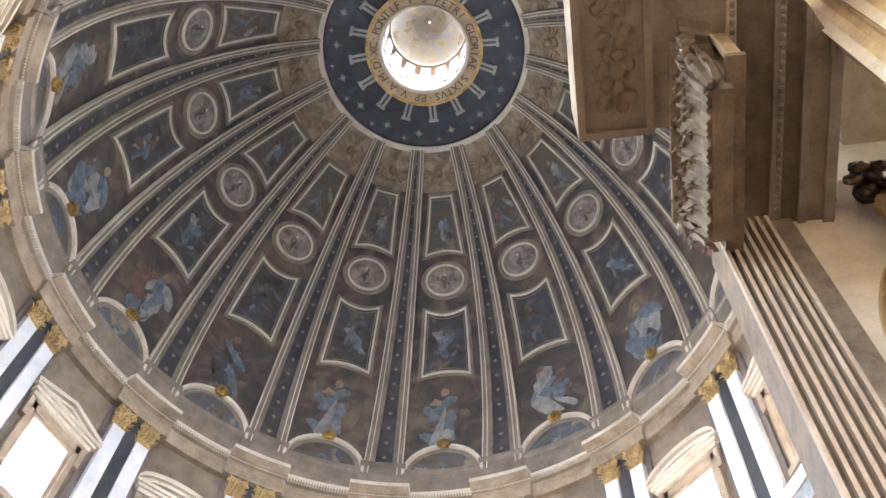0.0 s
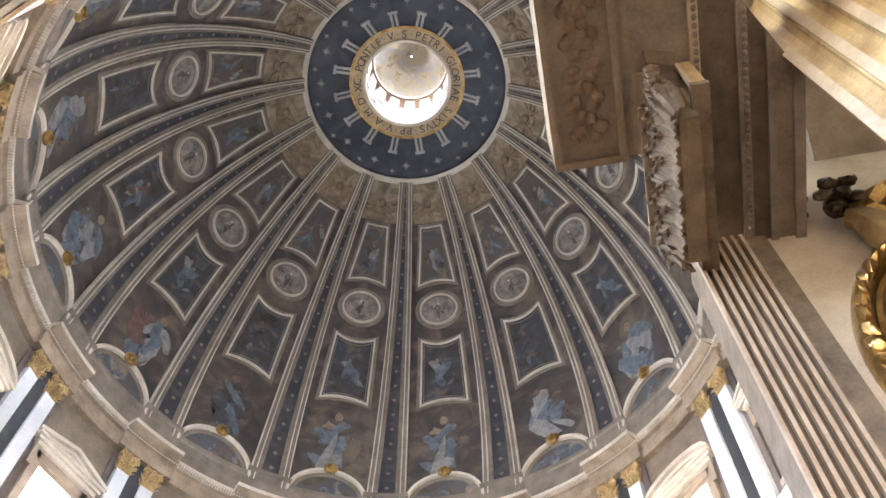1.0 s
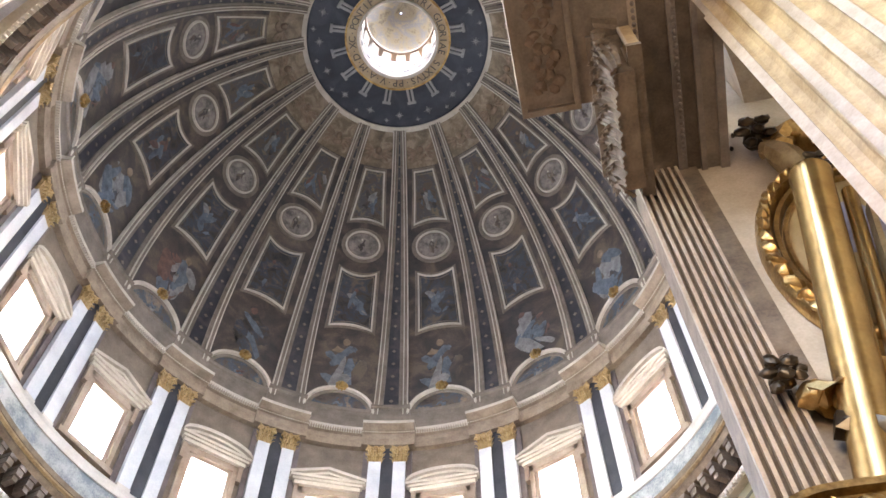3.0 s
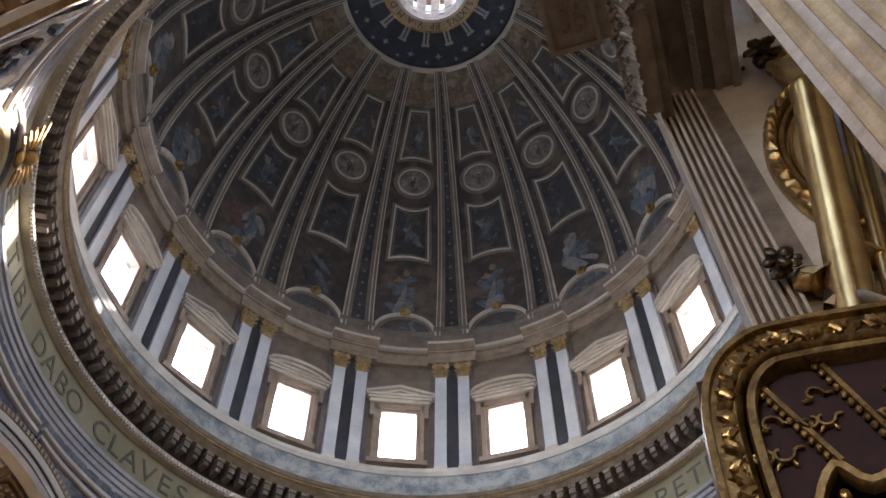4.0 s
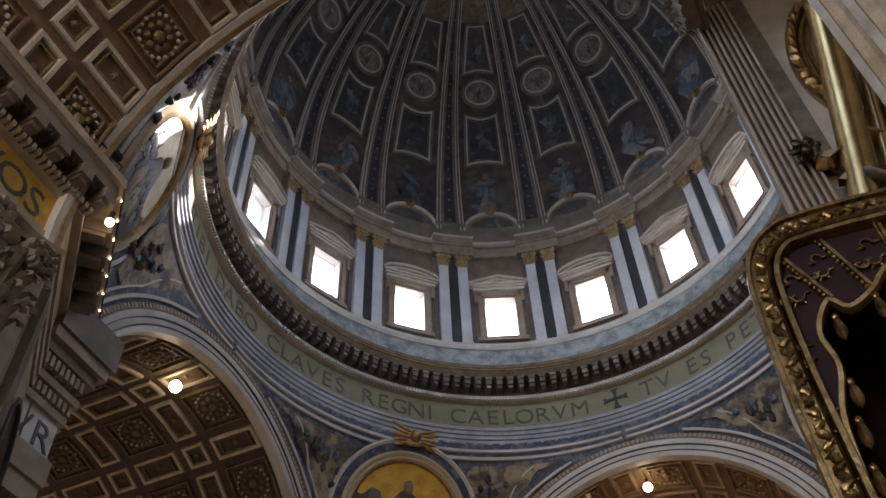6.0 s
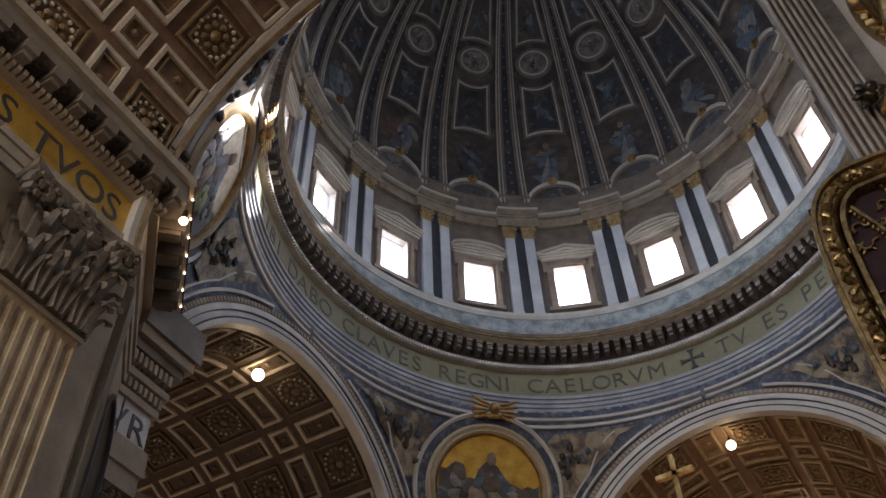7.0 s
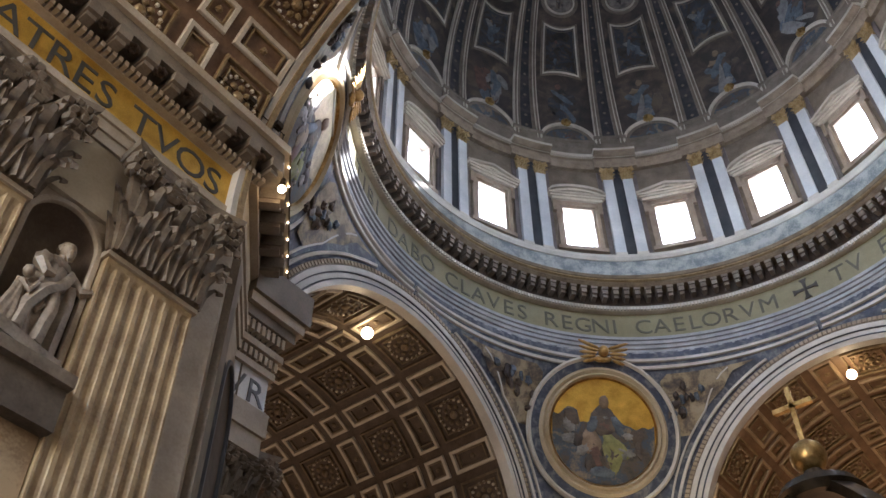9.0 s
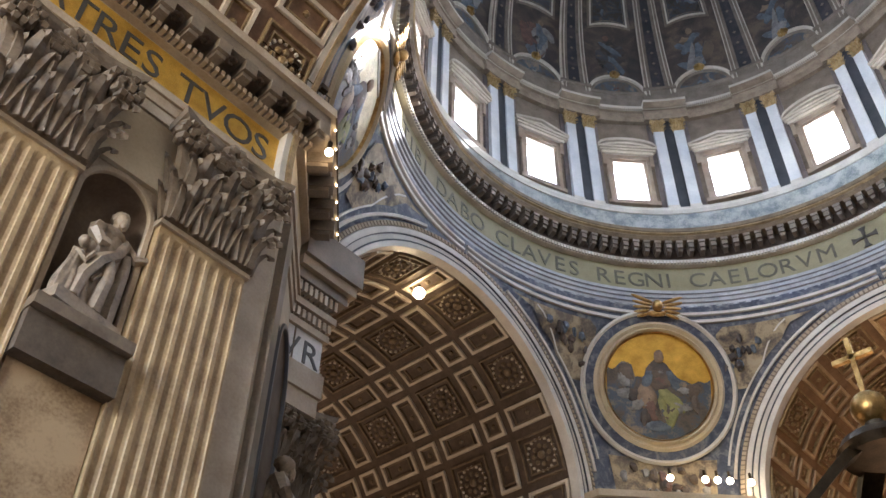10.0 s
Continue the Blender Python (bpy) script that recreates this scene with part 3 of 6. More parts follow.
# top edges in white stucco paint the light caught by the cornice
ENT_LIT_EDGE = Shape().lathe([(20.42, 71.98), (20.42, 72.2), (20.9, 72.35), (20.9, 71.98)], -11.25, 11.25, 12).mesh("cornice_edge", STUCCO)
BRK_LIT_EDGE = Shape().lathe([(19.72, 71.98), (19.72, 72.26), (20.4, 72.5), (20.9, 72.44), (20.9, 71.98)], -5.55, 5.55, 8).mesh("cornice_edge", STUCCO)
ME_ATTW = Shape().lathe([(20.72, 72.3), (20.72, 74.2), (20.6, 74.3), (20.6, 74.6), (20.95, 74.6), (20.95, 72.3)], -11.25, 11.25, 10).mesh("attic_wall", RIBSTONE)
dent = Shape()
for i in range(44):
    dent.box(-0.06, 0.06, 20.32, 20.6, 71.68, 71.86, turn(-11.25 + 22.5 * (i + 0.5) / 44))
ME_DENT = dent.mesh("dentil_course", STUCCO)

frame_ = Shape()
for a, b, y in ((1.36, 1.62, 21.0), (1.62, 1.95, 20.84)):
    frame_.box(-b, -a, y, 21.6, 59.9, 65.7).box(a, b, y, 21.6, 59.9, 65.7)
frame_.box(-1.95, 1.95, 20.84, 21.6, 65.2, 65.7).box(-2.2, 2.2, 20.7, 21.6, 59.45, 59.9)
frame_.box(-1.36, 1.36, 21.0, 21.6, 64.95, 65.2).box(-1.36, 1.36, 21.0, 21.6, 59.9, 60.2)
for sx in (-1, 1):
    frame_.box(sx * 2.1 - 0.16, sx * 2.1 + 0.16, 20.72, 21.5, 64.3, 65.7)
ME_FRAME = frame_.mesh("window_frame", stone("warm_window_marble", (0.26, 0.19, 0.145), (0.44, 0.37, 0.30), 0.6, 0.5))
PZ = 65.7
corn = lambda s: s.box(-2.3, 2.3, 20.6, 21.4, PZ, PZ + 0.3).box(-2.45, 2.45, 20.45, 21.4, PZ + 0.3, PZ + 0.5).box(-2.6, 2.6, 20.3, 21.4, PZ + 0.5, PZ + 0.72)
tri = Shape()
corn(tri)
tri.add([(-2.3, 20.85, PZ + 0.7), (2.3, 20.85, PZ + 0.7), (0, 20.85, PZ + 1.5), (-2.3, 21.4, PZ + 0.7), (2.3, 21.4, PZ + 0.7), (0, 21.4, PZ + 1.5)], [(0, 1, 2), (3, 5, 4), (0, 2, 5, 3), (1, 4, 5, 2), (0, 3, 4, 1)])
for s in (-1, 1):
    for y, d in ((20.3, 0.0), (20.55, -0.2)):
        tri.loft([[(s * 2.68, y, PZ + 0.72 + d), (s * 2.68, y, PZ + 1.0 + d), (s * 2.68, 21.4, PZ + 1.0 + d), (s * 2.68, 21.4, PZ + 0.72 + d)], [(0, y, PZ + 1.45 + d), (0, y, PZ + 1.72 + d), (0, 21.4, PZ + 1.72 + d), (0, 21.4, PZ + 1.45 + d)]])
seg = Shape()
corn(seg)
arc = [(2.62 * u, PZ + 0.72 + 0.9 * math.sqrt(max(0, 1 - u * u * 0.999))) for u in np.linspace(-1, 1, 21)]
for y, d, k in ((20.3, 0.0, 1.0), (20.55, -0.22, 0.94)):
    seg.loft([[(x * k, y, max(z + d - 0.12, PZ + 0.72)), (x * k, y, z + d + 0.2), (x * k, 21.4, z + d + 0.2), (x * k, 21.4, max(z + d - 0.12, PZ + 0.72))] for x, z in arc])
seg.loft([[(x, 20.85, PZ + 0.7), (x, 20.85, max(z - 0.05, PZ + 0.73)), (x, 21.4, max(z - 0.05, PZ + 0.73)), (x, 21.4, PZ + 0.7)] for x, z in arc])
ME_TRI, ME_SEG = tri.mesh("pediment", STUCCO), seg.mesh("pediment", STUCCO)
ME_PANE = Shape().box(-1.36, 1.36, 22.0, 22.02, 60.2, 65.2).mesh("pane", GLASS)
part("back_wall", Shape().lathe([(22.2, 65.6), (27.0, 65.6), (27.0, 66.2), (23.4, 66.2), (23.4, 72.3), (22.2, 72.3)], 78.75, 146.25, 30).mesh("back_wall", TAN), drum, "plain wall above the near pier")
for k in (0, 1, 2, 3, 7, 8, 9, 10, 11, 12, 13, 14, 15):  # three bays give way to the near pier
    a, h = turn(k * 22.5), turn(k * 22.5 + 11.25)
    part("wall_bay", ME_WALL, drum, m=a)
    part("entablature", ME_ENT, drum, m=a)
    part("dentil_course", ME_DENT, drum, m=a)
    part("attic_wall", ME_ATTW, drum, m=a)
    part("cornice_edge", ENT_LIT_EDGE, drum, m=a)
    part("cornice_edge", BRK_LIT_EDGE, drum, m=h)
    part("breakfront", ME_BRK, drum, m=h)
    part("attic_block", ME_ATT, drum, m=h)
    part("dark_strip", ME_STRIP, drum, "dark slate strip between pilasters", h)
    part("dark_reveal", ME_SIDE, drum, "dark purple marble strips", h)
    for s in (-1, 1):
        hh = h if s > 0 else turn(k * 22.5 + 11.25 - 4.97)
        pil = part("pilaster", ME_SHAFT, drum, "smooth grey-blue marble shaft", hh)
        part("base", ME_BASE, pil)
        part("capital", ME_DCAP, pil, "gilt leafy capital", turn(2.48) @ Matrix.Translation((0, 20.95, 68.8)) @ Matrix.Rotation(0, 4, "Z"))
    win = thing("window_%d" % (k + 1), "tall drum window with pale marble frame and %s pediment" % ("curved" if k % 2 == 0 else "triangular"), "window", "drum windows", "structure", a)
    part("window_frame", ME_FRAME, win, "warm marble surround")
    part("pediment", ME_SEG if k % 2 == 0 else ME_TRI, win)
    pane = part("pane", ME_PANE, win, "clear glass")
    pane.visible_shadow = False
    lamp("window_light", "AREA", a @ Matrix.Translation((0, 22.3, 62.7)) @ Matrix.Rotation(radians(-90), 4, "X"), 53, (0.74, 0.88, 1.0), 2.7, 5.0)

# ring cornice, frieze and architrave under the drum
# the ring is hidden behind the near pier between these angles
RING0, RING1 = 160.0, 436.0
ring = thing("ring_cornice", "great gilt-edged ring cornice with lettered frieze below the drum", "cornice", kind="structure")
part("pedestal_band", Shape().lathe([(20.55, 55.4), (20.55, 58.0), (23.4, 58.0), (23.4, 55.4)], RING0, RING1, 140).mesh("pedestal_band", VEINED), ring, "veined blue-green marble band")
part("pedestal_cap", Shape().lathe([(20.45, 58.0), (20.3, 58.3), (20.3, 58.6), (20.5, 58.75), (23.4, 58.75), (23.4, 58.0)], RING0, RING1, 140).mesh("pedestal_cap", MARBLE), ring)
part("pedestal_foot", Shape().lathe([(20.2, 55.45), (20.2, 55.8), (20.4, 56.1), (20.6, 56.1), (20.6, 55.45)], RING0, RING1, 140).mesh("pedestal_foot", MARBLE), ring)
part("cornice_edge", Shape().lathe([(19.75, 54.3), (19.55, 54.55), (19.55, 54.8), (19.4, 54.95), (19.4, 55.3), (19.55, 55.45), (20.8, 55.5), (20.8, 54.3)], RING0, RING1, 140).mesh("cornice_edge", DULL_GILT), ring, "pale projecting cornice edge")
part("gilt_bead", Shape().lathe([(19.5, 54.62), (19.38, 54.72), (19.38, 54.84), (19.5, 54.94)], RING0, RING1, 140).mesh("gilt_bead", OLD_GILT, True), ring, "gilt bead line")
# bed coloured near black: the shade between the modillions is in its colour
part("modillion_bed", Shape().lathe([(20.6, 52.7), (20.75, 54.3), (23.4, 54.3), (23.4, 52.7)], RING0, RING1, 140).mesh("modillion_bed", stone("shaded_bed_stucco", (0.03, 0.02, 0.015), (0.075, 0.05, 0.035), 1.2, 0.7)), ring)
part("bed_moulding", Shape().lathe([(20.5, 52.35), (20.35, 52.75), (20.8, 52.95), (23.4, 52.95), (23.4, 52.35)], RING0, RING1, 140).mesh("bed_moulding", STUCCO), ring)
part("frieze", Shape().lathe([(20.93, 49.9), (20.93, 52.35), (23.4, 52.35), (23.4, 49.9)], RING0, RING1, 140).mesh("frieze", FRIEZE), ring, "olive-gold frieze with dark lettering")
part("architrave", Shape().lathe([(20.75, 49.9), (20.75, 49.62), (20.9, 49.6), (20.9, 49.3), (21.05, 49.28), (21.05, 48.98), (21.2, 48.95), (21.2, 48.6), (23.4, 48.6), (23.4, 49.9)], RING0, RING1, 140).mesh("architrave", stone("slate_blue_marble", (0.25, 0.27, 0.31), (0.48, 0.50, 0.54), 0.6, 0.4)), ring)
mo = Shape()
mo.box(-0.22, 0.22, 19.8, 20.75, 53.6, 54.28).box(-0.26, 0.26, 19.72, 20.75, 54.02, 54.28).box(-0.17, 0.17, 19.95, 20.75, 53.3, 53.62)
ME_MOD = mo.mesh("modillion", RIBSTONE)
for i in range(144):
    if 76 < i * 2.5 < 160:
        continue
    part("modillion", ME_MOD, ring, m=turn(i * 2.5))
eggs = Shape()
for i in range(480):
    if 76 < i * 0.75 < 160:
        continue
    eggs.box(-0.085, 0.085, 20.3, 20.5, 52.38, 52.66, turn(i * 0.75))
tagged(part("egg_course", eggs.mesh("egg_course", MARBLE), ring), kind="stuff")
SPAN = 3.86
for text, first, way in (("MVROLEAC INGER SEVALC OBAD IBIT TE", -5.6, -1), ("TV ES PETRVS ET SVPER HANC", 5.2, 1)):
    a = first
    for ch in text:
        w = {"I": 0.62, " ": 0.8, "M": 1.25, "E": 0.9, "L": 0.85, "S": 0.85}.get(ch, 1.0) * SPAN
        a += way * w / 2
        if ch != " ":
            part("letter", glyph(ch, 2.05, RING_LETTER), ring, m=turn(a) @ Matrix.Translation((0, 20.92, 50.38)) @ Matrix.Rotation(radians(90), 4, "X"))
        a += way * w / 2
cr = Shape()
for m in (Matrix(), Matrix.Rotation(radians(90), 4, "Y")):
    cr.loft([[(-0.1 - 0.2 * q, 0, -0.95 * s), (0.1 + 0.2 * q, 0, -0.95 * s), (0.1 + 0.2 * q, -0.06, -0.95 * s), (-0.1 - 0.2 * q, -0.06, -0.95 * s)] for s, q in ((-1, 1), (-0.7, 0.2), (0, 0), (0.7, 0.2), (1, 1))] if m == Matrix() else [[m @ Vector(p) for p in sec] for sec in [[(-0.1 - 0.2 * q, 0, -0.95 * s), (0.1 + 0.2 * q, 0, -0.95 * s), (0.1 + 0.2 * q, -0.06, -0.95 * s), (-0.1 - 0.2 * q, -0.06, -0.95 * s)] for s, q in ((-1, 1), (-0.7, 0.2), (0, 0), (0.7, 0.2), (1, 1))]])
part("frieze_cross", cr.mesh("frieze_cross", LETTER), ring, "dark cross", Matrix.Translation((0, 20.92, 51.1)))

# ---------------------------------------------------------------- crossing: arches, pendentives, piers
AR, AO, AZ, AD = 12.0, 13.9, 33.0, 21.0
quarter = lambda k: Matrix.Rotation(radians(90 * k), 4, "Z")


def arch_sweep(shape, profile, slot=0, n=56, a0=-98, a1=98):
    """A closed profile of (radius, y) carried round the arch; the arch stands in the plane y = -AD seen from the crossing."""
    secs = []
    for i in range(n + 1):
        a = radians(a0 + (a1 - a0) * i / n)
        secs.append([(r * math.sin(a), y, AZ + r * math.cos(a)) for r, y in profile])
    return shape.loft(secs, slot)


ARCH_NAMES = ["pale crossing arch with grey and white mouldings over the nave", "pale crossing arch with grey and white mouldings over a side arm", "pale crossing arch with grey and white mouldings over the choir", "pale crossing arch with grey and white mouldings over a side arm"]
me_a = arch_sweep(Shape(), [(AR, -AD - 0.7), (AR, -AD + 0.0), (AR + 0.3, -AD + 0.12), (AR + 0.42, -AD + 0.04), (AR + 0.85, -AD + 0.06), (AR + 0.9, -AD + 0.2), (AR + 1.28, -AD + 0.22), (AR + 1.34, -AD + 0.1), (AR + 1.34, -AD - 0.7)]).mesh("archivolt", MARBLE, True)
me_g = arch_sweep(Shape(), [(AR + 0.33, -AD + 0.02), (AR + 0.33, -AD + 0.13), (AR + 0.44, -AD + 0.13), (AR + 0.44, -AD + 0.02)]).mesh("slate_line", DARK_MARBLE)
me_g2 = arch_sweep(Shape(), [(AR + 0.83, -AD + 0.02), (AR + 0.83, -AD + 0.17), (AR + 0.92, -AD + 0.17), (AR + 0.92, -AD + 0.02)]).mesh("slate_line", DARK_MARBLE)
me_b = arch_sweep(Shape(), [(AR + 1.34, -AD - 1.0), (AR + 1.34, -AD + 0.16), (AR + 1.75, -AD + 0.16), (AR + 1.75, -AD - 1.0)]).mesh("leaf_band", SHADOW_STONE)
me_c = arch_sweep(Shape(), [(AR + 1.75, -AD - 1.0), (AR + 1.75, -AD + 0.08), (AO, -AD + 0.05), (AO, -AD - 1.0)]).mesh("outer_fillet", BLUE_BAND)
lf = Shape()
for i in range(130):
    a = radians(-97 + 194 * i / 129)
    m = Matrix.Translation(((AR + 1.55) * math.sin(a), -AD + 0.18, AZ + (AR + 1.55) * math.cos(a))) @ Matrix.Rotation(a, 4, "Y")
    lf.box(-0.11, 0.11, -0.02, 0.05, -0.15, 0.15, m)
me_l = lf.mesh("leaf_course", TRAVERTINE)
for k in (1, 2):
    arch = thing("crossing_arch", ARCH_NAMES[k], "arch", "crossing arches", "structure", quarter(-k))
    part("archivolt", me_a, arch)
    part("slate_line", me_g, arch, "thin dark slate line")
    part("slate_line", me_g2, arch, "thin dark slate line")
    part("leaf_band", me_b, arch, "dark leaf-carved band")
    part("outer_fillet", me_c, arch, "blue mosaic fillet")
    tagged(part("leaf_course", me_l, arch), kind="stuff")


nave_arch = thing("crossing_arch", ARCH_NAMES[0], "arch", "crossing arches", "structure")
part("archivolt", arch_sweep(Shape(), [(13.38, -AD - 0.5), (13.38, -AD), (13.55, -AD + 0.15), (AO, -AD + 0.1), (AO, -AD - 0.5)], a0=-100, a1=20).mesh("archivolt", MARBLE, True), nave_arch)
part("gilt_edge", arch_sweep(Shape(), [(13.25, -AD - 0.2), (13.25, -AD + 0.08), (13.4, -AD + 0.14), (13.4, -AD - 0.2)], a0=-100, a1=20).mesh("gilt_edge", OLD_GILT, True), nave_arch, "dull gilt edge")


def pend_point(u, z):
    """A point of a pendentive towards (-x, -y): u from -1 at the nave arch to 1 at the side arch."""
    ya = math.sqrt(max(0.0, AO * AO - (z - AZ) ** 2)) if z < AZ + AO else 0.0
    end = math.atan2(ya, AD)
    d = (math.pi / 4 - end) * u
    half = math.pi / 4 - end
    re = math.hypot(AD, ya)
    mid = float(np.interp(z, (35.5, 38, 41, 44, 46, 47.5, 48.7), (25.0, 24.8, 24.1, 23.0, 22.2, 21.6, 21.25)))
    r = re + (mid - re) * (1 - u * u)
    if z > AZ + AO - 1.2:
        s = (z - (AZ + AO - 1.2)) / (48.7 - AZ - AO + 1.2)
        r = r * (1 - s) + 21.2 * s
    a = math.pi * 1.25 + d
    return Vector((r * math.cos(a), r * math.sin(a), z))


def pend_rail(shape, uz, width, height, close=False, slot=0):
    pts, nor = [], []
    for u, z in uz:
        p = pend_point(u, z)
        du = pend_point(u + 0.02, z) - pend_point(u - 0.02, z)
        dz = pend_point(u, z + 0.05) - pend_point(u, z - 0.05)
        n = du.cross(dz).normalized()
        if n.dot(Vector((-p.x, -p.y, 0))) < 0:
            n = -n
        pts.append(p)
        nor.append(n)
    return shape.rail(pts, nor, width, height, close, slot=slot)


sur = Shape()
zs = list(np.linspace(32.6, 46.6, 30)) + [46.8, 47.2, 47.8, 48.3, 48.7]
inner = [[pend_point(u, z) for u in np.linspace(-1, 1, 33)] for z in zs]
back = [[p + Vector((p.x, p.y, 0)).normalized() * 1.2 for p in r] for r in inner]
sur.grid(inner)
sur.grid(back)
for rows in ([inner[0], back[0]], [inner[-1], back[-1]], [[r[0] for r in inner], [r[0] for r in back]], [[r[-1] for r in inner], [r[-1] for r in back]]):
    sur.grid(rows)
ME_PEND = sur.mesh("surface", BLUE_BAND, True)
fr = Shape()
for z in (47.9, 47.3):
    pend_rail(fr, [(u, z) for u in np.linspace(-0.99, 0.99, 40)], 0.3, 0.2)
for s in (-1, 1):
    pend_rail(fr, [(s * max(0.05, 0.95 - 0.0 * z), z) for z in np.linspace(36, 46.4, 30)], 0.24, 0.2)
    pend_rail(fr, [(s * (0.86 - 0.2 * max(0, (z - 44) / 3)), z) for z in np.linspace(37, 46.6, 30)], 0.16, 0.16)
ME_PFR = fr.mesh("border_moulding", MARBLE, True)
# angel fields, one either side above the medallion and one below
fld = Shape()
for s in (-1, 1):
    rows = []
    for z in np.linspace(42.5, 46.9, 10):
        lim0 = 0.30 + 0.42 * (46.9 - z) / 4.4 * 0.9
        lim1 = 0.84 - 0.1 * max(0, (z - 45.5))
        lim0 = min(lim0, lim1 - 0.02)
        rows.append([pend_point(s * (lim0 + (lim1 - lim0) * j / 6), z) * 0.996 for j in range(7)])
    fld.grid(rows)
rows = [[pend_point(u, z) * 0.994 for u in np.linspace(-0.7, 0.7, 13)] for z in np.linspace(33.6, 37.6, 6)]
fld.grid(rows)
ME_PF = fld.mesh("angel_field", mosaic("angel_mosaic", [(0.045, 0.04, 0.04), (0.13, 0.10, 0.07), (0.30, 0.24, 0.15), (0.36, 0.30, 0.2)], 0.9), True)

ang = Shape()
rnd = random.Random(21)
for s in (-1, 1):
    for i in range(15):
        u, z = (0.58 + rnd.uniform(-0.1, 0.12)), 45.0 + rnd.uniform(-1.3, 1.2)
        ang.blob(pend_point(s * u, z) * 0.995, (rnd.uniform(0.15, 0.34), rnd.uniform(0.15, 0.34), rnd.uniform(0.25, 0.6)), None, 8, 6, i % 3, 0.6, i)
for i in range(26):
    ang.blob(pend_point(rnd.uniform(-0.6, 0.6), rnd.uniform(34.2, 37.0)) * 0.992, (rnd.uniform(0.2, 0.4), rnd.uniform(0.2, 0.4), rnd.uniform(0.25, 0.6)), None, 8, 6, (0, 3, 2, 4)[i % 4], 0.6, i)
ME_ANG = ang.mesh("winged_relief", [NIGHT, ROBE_BLUE, NIGHT, ROBE_PALE, ROBE_RED], True)

MT = 21.0  # the medallion leans in by this many degrees
MED = Matrix.Translation((-16.15, -16.15, 42.4)) @ Matrix.Rotation(radians(135), 4, "Z") @ Matrix.Rotation(radians(90 + MT), 4, "X")


def disc_ring(shape, r0, r1, z0, z1, n=64, slot=0, m=None):
    secs = []
    for i in range(n):
        a = TAU * i / n
        sec = [(r0 * math.cos(a), r0 * math.sin(a), z0 - 0.3), (r0 * math.cos(a), r0 * math.sin(a), z0), ((r0 * 0.5 + r1 * 0.5) * math.cos(a), (r0 * 0.5 + r1 * 0.5) * math.sin(a), z1), (r1 * math.cos(a), r1 * math.sin(a), z0), (r1 * math.cos(a), r1 * math.sin(a), z0 - 0.3)]
        secs.append([m @ Vector(p) for p in sec] if m is not None else sec)
    return shape.grid(secs, close_u=True, close_v=True, slot=slot)


